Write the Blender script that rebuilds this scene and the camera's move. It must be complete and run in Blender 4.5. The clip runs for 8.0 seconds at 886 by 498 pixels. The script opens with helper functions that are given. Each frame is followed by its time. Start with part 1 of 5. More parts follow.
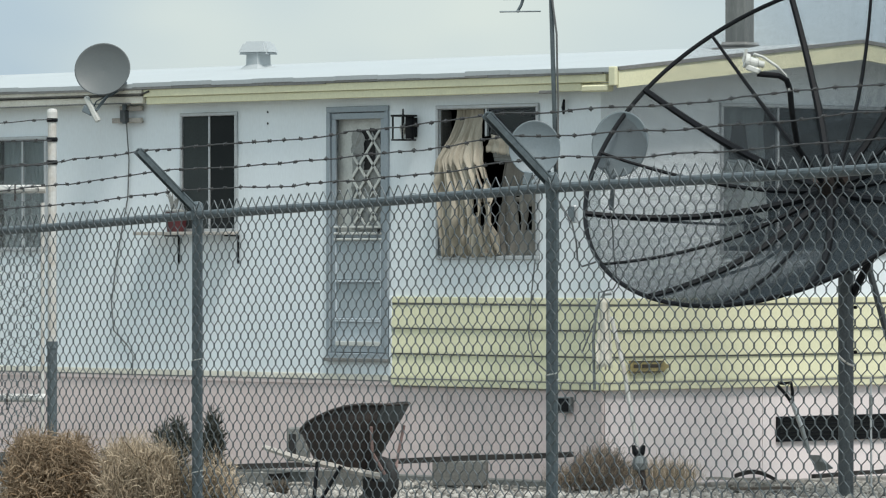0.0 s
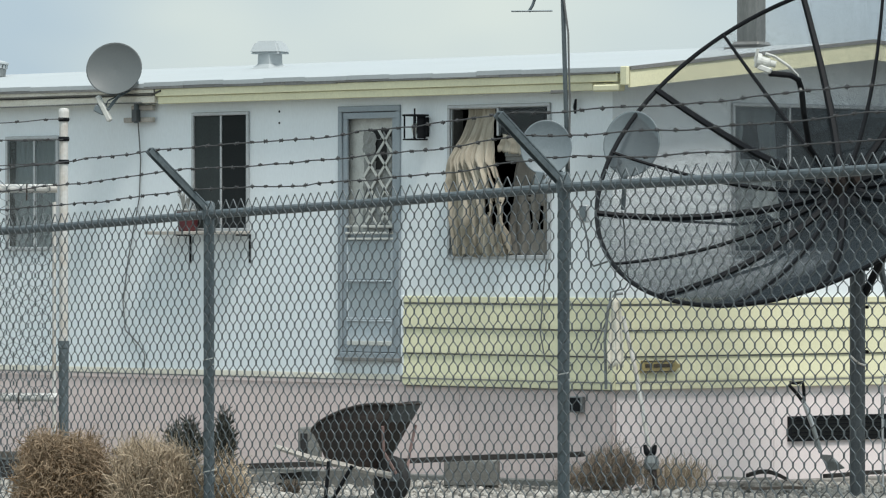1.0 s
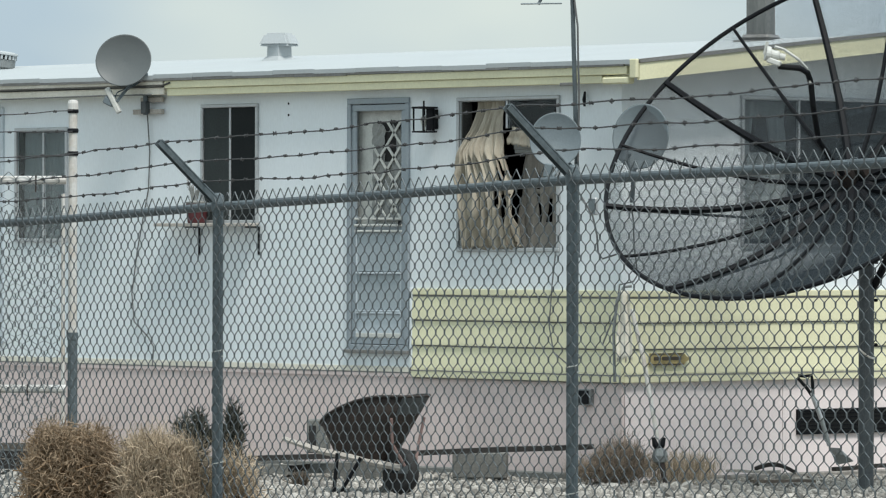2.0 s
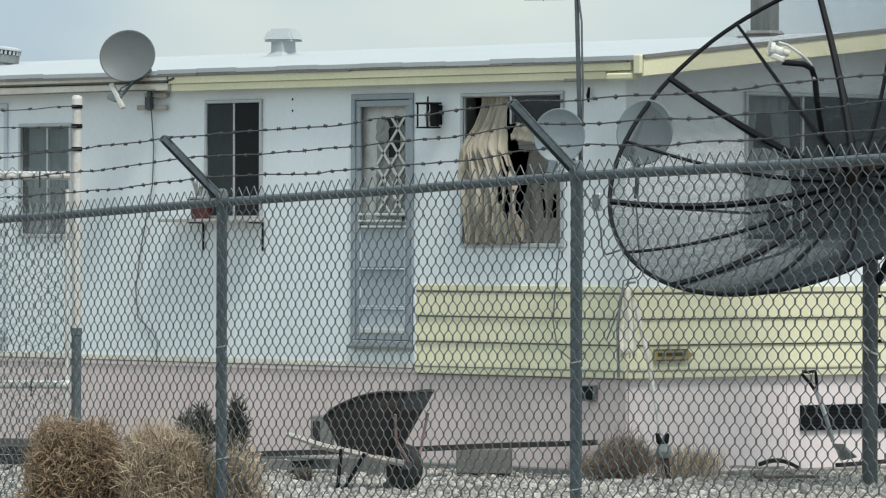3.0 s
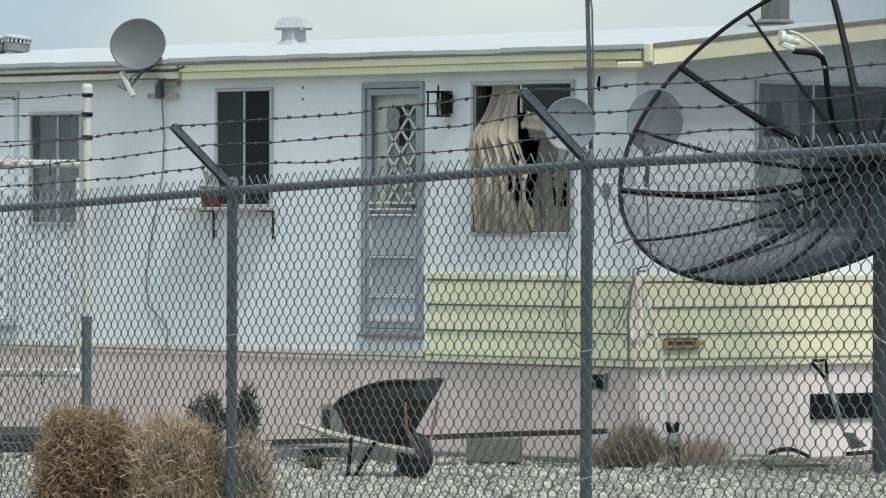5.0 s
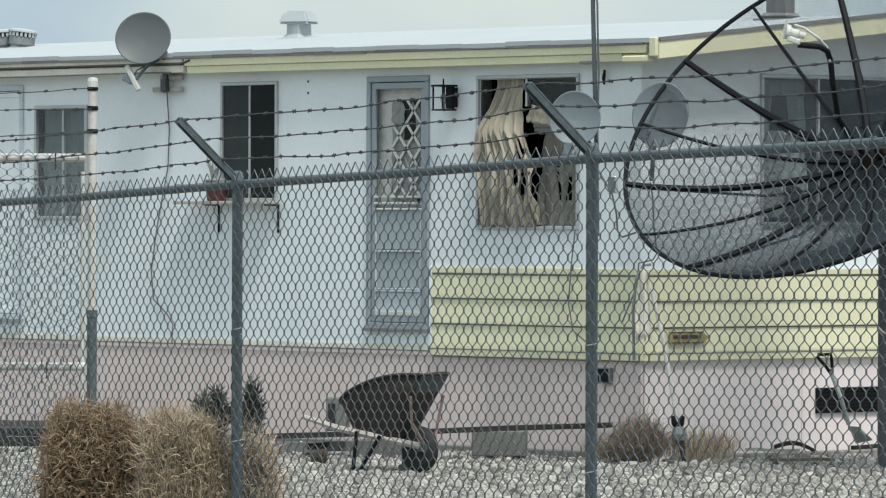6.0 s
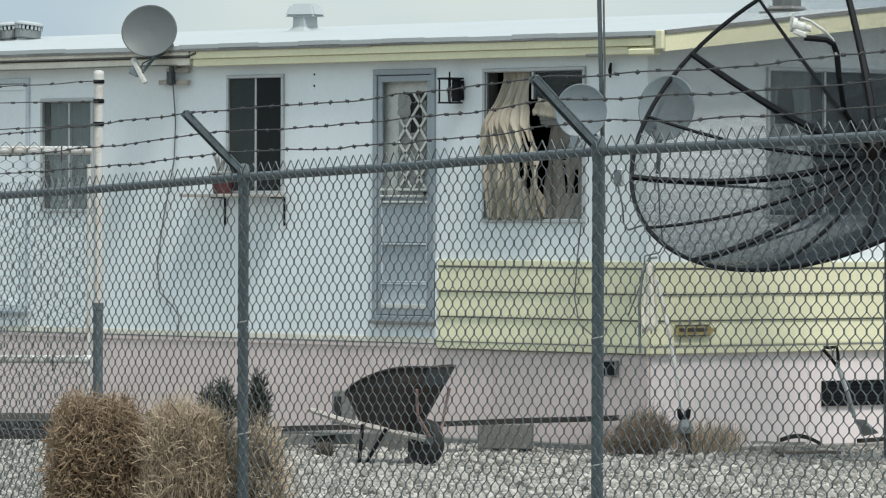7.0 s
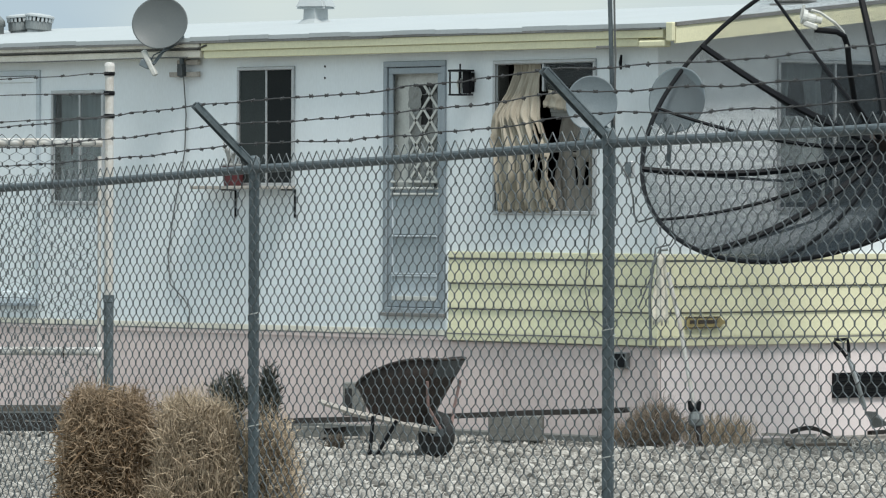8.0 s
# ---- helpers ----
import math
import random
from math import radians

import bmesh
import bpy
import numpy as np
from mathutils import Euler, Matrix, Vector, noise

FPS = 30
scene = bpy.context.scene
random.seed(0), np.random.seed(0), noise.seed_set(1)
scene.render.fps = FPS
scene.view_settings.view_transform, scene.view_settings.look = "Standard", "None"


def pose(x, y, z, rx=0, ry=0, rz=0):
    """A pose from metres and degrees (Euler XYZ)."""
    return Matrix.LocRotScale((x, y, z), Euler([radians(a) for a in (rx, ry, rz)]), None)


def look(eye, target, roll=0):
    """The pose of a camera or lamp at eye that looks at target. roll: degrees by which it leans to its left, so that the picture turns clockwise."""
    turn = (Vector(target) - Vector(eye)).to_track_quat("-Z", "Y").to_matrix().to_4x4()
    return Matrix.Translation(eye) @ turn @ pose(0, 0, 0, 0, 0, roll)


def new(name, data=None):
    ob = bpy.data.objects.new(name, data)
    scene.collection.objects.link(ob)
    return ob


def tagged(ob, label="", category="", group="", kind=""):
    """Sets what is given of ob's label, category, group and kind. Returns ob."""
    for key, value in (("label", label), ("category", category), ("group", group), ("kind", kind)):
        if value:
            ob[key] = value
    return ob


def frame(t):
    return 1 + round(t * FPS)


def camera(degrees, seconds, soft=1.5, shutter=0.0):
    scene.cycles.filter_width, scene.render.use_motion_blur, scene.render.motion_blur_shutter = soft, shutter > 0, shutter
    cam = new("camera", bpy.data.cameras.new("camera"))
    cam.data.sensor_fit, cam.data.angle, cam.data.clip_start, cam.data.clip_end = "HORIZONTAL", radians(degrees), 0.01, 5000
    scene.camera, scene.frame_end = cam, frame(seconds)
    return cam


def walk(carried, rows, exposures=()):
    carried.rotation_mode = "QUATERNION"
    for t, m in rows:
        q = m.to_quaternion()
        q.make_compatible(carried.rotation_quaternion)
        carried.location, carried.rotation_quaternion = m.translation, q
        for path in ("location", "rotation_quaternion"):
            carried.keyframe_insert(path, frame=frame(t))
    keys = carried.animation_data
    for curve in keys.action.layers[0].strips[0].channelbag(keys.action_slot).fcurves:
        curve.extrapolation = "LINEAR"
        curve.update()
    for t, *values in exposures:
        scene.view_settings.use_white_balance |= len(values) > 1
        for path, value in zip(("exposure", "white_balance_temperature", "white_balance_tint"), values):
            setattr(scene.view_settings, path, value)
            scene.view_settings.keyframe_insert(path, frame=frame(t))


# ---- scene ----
# The shot: a long lens on a standing eye, panning slowly left and down.
cam = camera(9.0, 8.0, soft=1.2)
EYE = (29.965, -28.595, 1.75)
YAW, PITCH, ROLL = 48.1, 0.04, 0.0
ROWS = [
    (0.0, 0.0, 0.0, 0.0),
    (0.5, 0.0634, 0.0249, 0.0118),
    (1.0, 0.1178, -0.0046, 0.0257),
    (1.5, 0.1710, -0.0485, 0.0859),
    (3.0, 0.2484, -0.1258, 0.1559),
    (3.5, 0.2713, -0.1447, 0.1565),
    (4.0, 0.2972, -0.1690, 0.1774),
    (4.5, 0.3262, -0.2064, 0.1903),
    (6.0, 0.4057, -0.3057, 0.1969),
    (6.5, 0.4299, -0.3407, 0.2150),
    (7.0, 0.4678, -0.3786, 0.2150),
    (7.5, 0.5125, -0.4178, 0.2200),
    (8.0, 0.5749, -0.4599, 0.2100),
]
walk(cam, [(t, pose(*EYE, 90 + PITCH + p, 0, YAW + y) @ pose(0, 0, 0, 0, 0, ROLL + r)) for t, y, p, r in ROWS])

# ---- light: a bright overcast sky with a soft sun behind the cloud ----
scene.view_settings.exposure = 0.0
world = bpy.data.worlds.new("overcast_sky")
scene.world = world
world.use_nodes = True
wn, wl = world.node_tree.nodes, world.node_tree.links
wn.clear()
w_out = wn.new("ShaderNodeOutputWorld")
w_bg = wn.new("ShaderNodeBackground")
w_sky = wn.new("ShaderNodeTexSky")
w_sky.sky_type = "NISHITA"
w_sky.sun_disc = False
w_sky.sun_elevation, w_sky.sun_rotation = radians(60), radians(110)
w_sky.dust_density, w_sky.air_density = 2.0, 1.0
w_co = wn.new("ShaderNodeTexCoord")
w_map = wn.new("ShaderNodeMapping")
w_map.inputs["Scale"].default_value = (5.0, 5.0, 11.0)
w_noise = wn.new("ShaderNodeTexNoise")
w_noise.inputs["Scale"].default_value = 1.6
w_noise.inputs["Detail"].default_value = 3.0
w_ramp = wn.new("ShaderNodeValToRGB")
w_ramp.color_ramp.elements[0].position, w_ramp.color_ramp.elements[0].color = 0.36, (7.4, 8.3, 7.9, 1)
w_ramp.color_ramp.elements[1].position, w_ramp.color_ramp.elements[1].color = 0.60, (4.9, 6.25, 7.2, 1)
w_mix = wn.new("ShaderNodeMix")
w_mix.data_type = "RGBA"
w_mix.inputs["Factor"].default_value = 0.88
w_bg.inputs["Strength"].default_value = 0.1
wl.new(w_co.outputs["Generated"], w_map.inputs["Vector"])
wl.new(w_map.outputs["Vector"], w_noise.inputs["Vector"])
wl.new(w_noise.outputs["Fac"], w_ramp.inputs["Fac"])
wl.new(w_sky.outputs["Color"], w_mix.inputs[6])
wl.new(w_ramp.outputs["Color"], w_mix.inputs[7])
# an overcast sky brightens from the horizon to the zenith
w_sep = wn.new("ShaderNodeSeparateXYZ")
w_rise = wn.new("ShaderNodeMapRange")
w_rise.inputs["From Min"].default_value, w_rise.inputs["From Max"].default_value = 0.05, 1.0
w_rise.inputs["To Min"].default_value, w_rise.inputs["To Max"].default_value = 1.0, 1.7
w_up = wn.new("ShaderNodeVectorMath")
w_up.operation = "SCALE"
wl.new(w_co.outputs["Generated"], w_sep.inputs["Vector"])
wl.new(w_sep.outputs["Z"], w_rise.inputs["Value"])
wl.new(w_mix.outputs[2], w_up.inputs[0])
wl.new(w_rise.outputs["Result"], w_up.inputs["Scale"])
wl.new(w_up.outputs["Vector"], w_bg.inputs["Color"])
wl.new(w_bg.outputs["Background"], w_out.inputs["Surface"])

sun = new("sun", bpy.data.lights.new("sun", "SUN"))
sun.data.energy, sun.data.angle, sun.data.color = 3.3, radians(12), (1.0, 0.97, 0.92)
sun.matrix_world = look((13, -4.5, 24), (0, 0, 0))


# ---- materials ----
def mat(name, color, rough=0.6, metal=0.0, spots=None, spot_amount=0.3, scale=3.0, grain=0.12, grain_scale=60.0,
        bump=0.15, bump_scale=80.0, stretch=(1, 1, 1), by_object=0.0, by_island=0.0, spec=0.4, clear=0.0):
    """A worn surface: stains of a second colour at a large scale, fine grain in brightness, and relief."""
    m = bpy.data.materials.new(name)
    m.use_nodes = True
    n, l = m.node_tree.nodes, m.node_tree.links
    b = n["Principled BSDF"]
    b.inputs["Roughness"].default_value, b.inputs["Metallic"].default_value = rough, metal
    b.inputs["Specular IOR Level"].default_value = spec
    co = n.new("ShaderNodeTexCoord")
    mp = n.new("ShaderNodeMapping")
    mp.inputs["Scale"].default_value = stretch
    l.new(co.outputs["Object"], mp.inputs["Vector"])
    big = n.new("ShaderNodeTexNoise")
    big.inputs["Scale"].default_value, big.inputs["Detail"].default_value = scale, 6.0
    big.inputs["Roughness"].default_value = 0.65
    fine = n.new("ShaderNodeTexNoise")
    fine.inputs["Scale"].default_value, fine.inputs["Detail"].default_value = grain_scale, 3.0
    l.new(mp.outputs["Vector"], big.inputs["Vector"])
    l.new(mp.outputs["Vector"], fine.inputs["Vector"])
    ramp = n.new("ShaderNodeValToRGB")
    ramp.color_ramp.elements[0].position, ramp.color_ramp.elements[1].position = 0.42, 0.72
    l.new(big.outputs["Fac"], ramp.inputs["Fac"])
    amount = n.new("ShaderNodeMath")
    amount.operation = "MULTIPLY"
    amount.inputs[1].default_value = spot_amount
    l.new(ramp.outputs["Color"], amount.inputs[0])
    mix = n.new("ShaderNodeMix")
    mix.data_type = "RGBA"
    mix.inputs[6].default_value = (*color, 1)
    mix.inputs[7].default_value = (*(spots or tuple(c * 0.6 for c in color)), 1)
    l.new(amount.outputs[0], mix.inputs["Factor"])
    hue = n.new("ShaderNodeHueSaturation")
    l.new(mix.outputs[2], hue.inputs["Color"])
    val = n.new("ShaderNodeMapRange")
    val.inputs["From Min"].default_value, val.inputs["From Max"].default_value = 0.3, 0.7
    val.inputs["To Min"].default_value, val.inputs["To Max"].default_value = 1 - grain, 1 + grain
    l.new(fine.outputs["Fac"], val.inputs["Value"])
    last = val.outputs["Result"]
    for on, node, socket in ((by_object, "ShaderNodeObjectInfo", "Random"), (by_island, "ShaderNodeNewGeometry", "Random Per Island")):
        if on:
            src = n.new(node)
            rng = n.new("ShaderNodeMapRange")
            rng.inputs["To Min"].default_value, rng.inputs["To Max"].default_value = 1 - on, 1 + on
            l.new(src.outputs[socket], rng.inputs["Value"])
            mul = n.new("ShaderNodeMath")
            mul.operation = "MULTIPLY"
            l.new(last, mul.inputs[0])
            l.new(rng.outputs["Result"], mul.inputs[1])
            last = mul.outputs[0]
    l.new(last, hue.inputs["Value"])
    l.new(hue.outputs["Color"], b.inputs["Base Color"])
    if bump:
        rel = n.new("ShaderNodeTexNoise")
        rel.inputs["Scale"].default_value, rel.inputs["Detail"].default_value = bump_scale, 4.0
        l.new(mp.outputs["Vector"], rel.inputs["Vector"])
        bm_ = n.new("ShaderNodeBump")
        bm_.inputs["Strength"].default_value, bm_.inputs["Distance"].default_value = bump, 0.01
        l.new(rel.outputs["Fac"], bm_.inputs["Height"])
        l.new(bm_.outputs["Normal"], b.inputs["Normal"])
    return m


def glass_mat(name, tint, rough=0.06):
    m = bpy.data.materials.new(name)
    m.use_nodes = True
    b = m.node_tree.nodes["Principled BSDF"]
    b.inputs["Base Color"].default_value = (*tint, 1)
    b.inputs["Roughness"].default_value = rough
    b.inputs["Transmission Weight"].default_value = 1.0
    b.inputs["IOR"].default_value = 1.28
    return m


M_WHITE = mat("weathered_white_siding", (0.72, 0.77, 0.795), 0.55, spots=(0.55, 0.56, 0.55), spot_amount=0.28, scale=1.2, grain=0.03, bump=0.05, stretch=(1, 1, 0.35))
M_YELLOW = mat("faded_yellow_paint", (0.69, 0.67, 0.46), 0.6, spots=(0.56, 0.54, 0.38), spot_amount=0.4, scale=2.0, grain=0.05, bump=0.06, by_object=0.05)
M_CREAM = mat("cream_trim_paint", (0.72, 0.69, 0.60), 0.6, spots=(0.45, 0.42, 0.33), spot_amount=0.5, scale=4.0, grain=0.08)
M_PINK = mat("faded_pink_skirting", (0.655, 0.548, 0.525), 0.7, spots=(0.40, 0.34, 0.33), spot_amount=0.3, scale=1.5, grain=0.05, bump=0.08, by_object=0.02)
# Gable-end pink: paler paint, with that side's brighter light in the colour.
M_PALEPINK = mat("pale_sunlit_pink_skirting", (0.745, 0.665, 0.655), 0.7, spots=(0.50, 0.44, 0.43), spot_amount=0.3, scale=1.5, grain=0.04, bump=0.08, by_object=0.02)
M_ROOF = mat("white_roof_coating", (0.39, 0.42, 0.43), 0.65, spots=(0.34, 0.365, 0.365), spot_amount=0.35, scale=1.5, grain=0.04, bump=0.1, bump_scale=20)
M_EDGE = mat("grey_drip_edge_metal", (0.22, 0.22, 0.215), 0.5, 0.3, spots=(0.16, 0.15, 0.13), spot_amount=0.7, scale=6, grain=0.15)
M_TAR = mat("dark_roof_tar", (0.06, 0.06, 0.055), 0.8, grain=0.3)
M_ALU = mat("dull_aluminium", (0.46, 0.48, 0.49), 0.42, 0.45, spots=(0.27, 0.27, 0.27), spot_amount=0.4, scale=7, grain=0.08)
M_DOOR = mat("pale_grey_storm_door", (0.27, 0.315, 0.345), 0.45, 0.2, spots=(0.36, 0.38, 0.40), spot_amount=0.4, scale=5, grain=0.06)
M_DOORPANEL = mat("grey_door_sheet", (0.33, 0.38, 0.405), 0.45, 0.1, spots=(0.33, 0.37, 0.39), spot_amount=0.4, scale=4, grain=0.06)
M_DOORLOW = mat("pale_door_sheet", (0.50, 0.56, 0.60), 0.45, 0.1, spots=(0.42, 0.46, 0.48), spot_amount=0.4, scale=4, grain=0.06)
M_WOOD = mat("weathered_grey_wood", (0.11, 0.095, 0.08), 0.85, spots=(0.07, 0.055, 0.045), spot_amount=0.7, scale=5, grain=0.25, bump=0.4, stretch=(0.3, 3, 3))
M_PALEWOOD = mat("bleached_wood", (0.42, 0.39, 0.35), 0.8, spots=(0.22, 0.20, 0.18), spot_amount=0.6, scale=9, grain=0.15, bump=0.3)
M_DARKWOOD = mat("dark_stained_wood", (0.028, 0.025, 0.023), 0.8, grain=0.3, bump=0.3)
M_BLACK = mat("black_painted_steel", (0.005, 0.006, 0.008), 0.6, 0.0, spots=(0.012, 0.012, 0.012), spot_amount=0.4, scale=9, grain=0.2, spec=0.15)
M_MESH = mat("black_dish_mesh", (0.042, 0.056, 0.067), 0.5, 0.1, grain=0.1, bump=0)
M_GALV = mat("galvanised_steel", (0.115, 0.140, 0.152), 0.5, 0.5, spots=(0.078, 0.094, 0.10), spot_amount=0.6, scale=8, grain=0.15, bump=0.1)
M_WIRE = mat("dull_galvanised_wire", (0.130, 0.145, 0.150), 0.6, 0.4, grain=0.2, bump=0, by_island=0.12)
M_BARB = mat("rusty_barbed_wire", (0.058, 0.060, 0.062), 0.7, 0.3, spots=(0.055, 0.045, 0.04), spot_amount=0.4, scale=20, grain=0.2, bump=0)
M_PIPE = mat("white_painted_pipe", (0.54, 0.54, 0.52), 0.5, spots=(0.33, 0.22, 0.12), spot_amount=0.5, scale=7, grain=0.08)
M_DISH = mat("charcoal_dish_enamel", (0.105, 0.118, 0.120), 0.5, spots=(0.13, 0.14, 0.14), spot_amount=0.3, scale=4, grain=0.03, bump=0.02, bump_scale=20)
M_MIDDISH = mat("slate_dish_enamel", (0.165, 0.20, 0.215), 0.5, spots=(0.13, 0.155, 0.165), spot_amount=0.3, scale=5, grain=0.05)
M_POST = mat("dark_weathered_steel", (0.075, 0.085, 0.09), 0.55, 0.3, spots=(0.05, 0.055, 0.06), spot_amount=0.5, scale=6, grain=0.15)
M_PALEDISH = mat("pale_grey_dish_enamel", (0.145, 0.178, 0.195), 0.5, spots=(0.115, 0.14, 0.15), spot_amount=0.4, scale=5, grain=0.05)
M_PLASTIC = mat("dirty_white_plastic", (0.52, 0.53, 0.50), 0.5, spots=(0.3, 0.3, 0.28), spot_amount=0.5, scale=10, grain=0.08)
M_CABLE = mat("grey_cable", (0.12, 0.125, 0.125), 0.6, bump=0)
M_CONCRETE = mat("grey_concrete", (0.17, 0.173, 0.162), 0.9, spots=(0.115, 0.115, 0.105), spot_amount=0.5, scale=7, grain=0.18, bump=0.4, bump_scale=120)
M_RUST = mat("rusty_dark_steel", (0.028, 0.024, 0.022), 0.75, 0.1, spots=(0.062, 0.034, 0.024), spot_amount=0.6, scale=8, grain=0.25, bump=0.3)
M_RUBBER = mat("black_rubber", (0.02, 0.02, 0.02), 0.8, grain=0.25)
M_RED = mat("faded_red_enamel", (0.075, 0.02, 0.024), 0.5, spots=(0.10, 0.02, 0.02), spot_amount=0.5, scale=12)
M_REDRUST = mat("red_brown_strut_paint", (0.20, 0.14, 0.13), 0.6, spots=(0.15, 0.07, 0.05), spot_amount=0.6, scale=10)
M_CLOTH = mat("tan_curtain_cloth", (0.38, 0.345, 0.28), 0.9, spots=(0.22, 0.185, 0.135), spot_amount=0.5, scale=3, grain=0.08, bump=0.2, stretch=(3, 3, 0.5))
M_SHEER = mat("grey_torn_cloth", (0.26, 0.27, 0.26), 0.9, spots=(0.16, 0.16, 0.15), spot_amount=0.5, scale=4, grain=0.1)
M_BLIND = mat("dusty_blind", (0.21, 0.195, 0.17), 0.8, spots=(0.14, 0.125, 0.11), spot_amount=0.4, scale=3, grain=0.06)
M_DUSTBLIND = mat("grey_dusty_blind", (0.25, 0.265, 0.26), 0.8, spots=(0.18, 0.19, 0.185), spot_amount=0.4, scale=3, grain=0.06)
# Opaque panes: the dark of the unlit room behind is put into their colour.
M_DARKPANE = mat("opaque_dark_pane", (0.016, 0.019, 0.020), 0.8, spots=(0.026, 0.028, 0.028), spot_amount=0.5, scale=3, grain=0.1, bump=0, spec=0.1)
M_DIMPANE = mat("opaque_dim_pane", (0.045, 0.053, 0.053), 0.8, spots=(0.03, 0.034, 0.034), spot_amount=0.5, scale=3, grain=0.1, bump=0, spec=0.1)
M_GLASS = glass_mat("window_glass", (0.80, 0.86, 0.88))
# Room lining coloured near black so that the unlit inside stays dim.
M_INSIDE = mat("darkened_room_lining", (0.045, 0.044, 0.042), 0.9)
M_GROUND = mat("pale_gravel_soil", (0.20, 0.192, 0.176), 0.95, spots=(0.22, 0.205, 0.185), spot_amount=0.6, scale=0.8, grain=0.3, grain_scale=25, bump=0.8, bump_scale=22)
M_STONE = mat("pale_gravel_stones", (0.285, 0.272, 0.248), 0.9, spots=(0.32, 0.30, 0.27), spot_amount=0.5, scale=3, grain=0.15, bump=0.2, by_island=0.5)
M_TUMBLE = mat("dry_brown_twigs", (0.275, 0.207, 0.138), 0.9, spots=(0.13, 0.085, 0.05), spot_amount=0.5, scale=6, grain=0.15, bump=0, by_island=0.4)
M_STRAW = mat("dry_straw_stems", (0.48, 0.39, 0.285), 0.9, spots=(0.22, 0.18, 0.12), spot_amount=0.5, scale=6, grain=0.15, bump=0, by_island=0.35)
M_DRYGREY = mat("dry_grey_brush", (0.27, 0.215, 0.165), 0.9, spots=(0.08, 0.07, 0.055), spot_amount=0.5, scale=5, grain=0.2, bump=0, by_island=0.4)
# Inner twigs: darker dead stems, with the tangle's own shade in the colour.
M_TUMBLEIN = mat("shade_brown_inner_twigs", (0.19, 0.125, 0.07), 0.9, spots=(0.10, 0.065, 0.035), spot_amount=0.6, scale=6, grain=0.15, bump=0, by_island=0.4)
M_STRAWIN = mat("shade_grey_inner_stems", (0.30, 0.24, 0.17), 0.9, spots=(0.13, 0.10, 0.07), spot_amount=0.5, scale=6, grain=0.15, bump=0, by_island=0.4)
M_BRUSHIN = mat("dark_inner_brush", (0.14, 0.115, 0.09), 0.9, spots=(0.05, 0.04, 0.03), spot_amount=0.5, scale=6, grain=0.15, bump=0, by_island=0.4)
M_LEAF = mat("dark_grey_green_needles", (0.065, 0.068, 0.056), 0.8, spots=(0.03, 0.035, 0.03), spot_amount=0.5, scale=8, bump=0, by_island=0.4)
M_SIGN = mat("brown_sign_board", (0.33, 0.27, 0.12), 0.7, spots=(0.15, 0.12, 0.06), spot_amount=0.6, scale=10, grain=0.15)
M_INK = mat("dark_lettering_paint", (0.05, 0.04, 0.03), 0.7)
M_STACK = mat("grey_flue_metal", (0.24, 0.26, 0.26), 0.5, 0.4, spots=(0.12, 0.12, 0.12), spot_amount=0.5, scale=5, stretch=(2, 2, 0.3))
M_FLUE = mat("dark_sooty_flue_metal", (0.115, 0.12, 0.115), 0.55, 0.2, spots=(0.23, 0.23, 0.22), spot_amount=0.6, scale=4, grain=0.12, stretch=(3, 3, 0.3))


# ---- mesh helpers ----
def finish(bm, smooth=False):
    bmesh.ops.recalc_face_normals(bm, faces=bm.faces)
    me = bpy.data.meshes.new("mesh")
    bm.to_mesh(me)
    bm.free()
    if smooth:
        for p in me.polygons:
            p.use_smooth = True
    return me


def part(name, bm, material, parent, label="", smooth=False):
    me = bm if isinstance(bm, bpy.types.Mesh) else finish(bm, smooth)
    if not me.materials:
        me.materials.append(material)
    me.name = name
    ob = new(name, me)
    ob.parent = parent
    if label:
        tagged(ob, label)
    return ob


def thing(name, label, category, at=None, group="", kind=""):
    ob = new(name)
    ob.empty_display_size = 0.1
    if at is not None:
        ob.matrix_basis = at
    return tagged(ob, label, category, group, kind)


def box(bm, x0, x1, y0, y1, z0, z1, bevel=0.0, m=None):
    made = bmesh.ops.create_cube(bm, size=1)["verts"]
    for q in made:
        q.co = Vector(((x0 + x1) / 2 + q.co.x * (x1 - x0), (y0 + y1) / 2 + q.co.y * (y1 - y0), (z0 + z1) / 2 + q.co.z * (z1 - z0)))
    if bevel:
        edges = list({e for q in made for e in q.link_edges})
        out = bmesh.ops.bevel(bm, geom=edges, offset=bevel, segments=1, affect="EDGES")
        made = list({q for fc in out["faces"] for q in fc.verts} | {q for q in made if q.is_valid})
    if m is not None:
        for q in made:
            q.co = m @ q.co
    return bm


def boxes(*rows, bevel=0.0):
    bm = bmesh.new()
    for row in rows:
        box(bm, *row, bevel=bevel)
    return bm


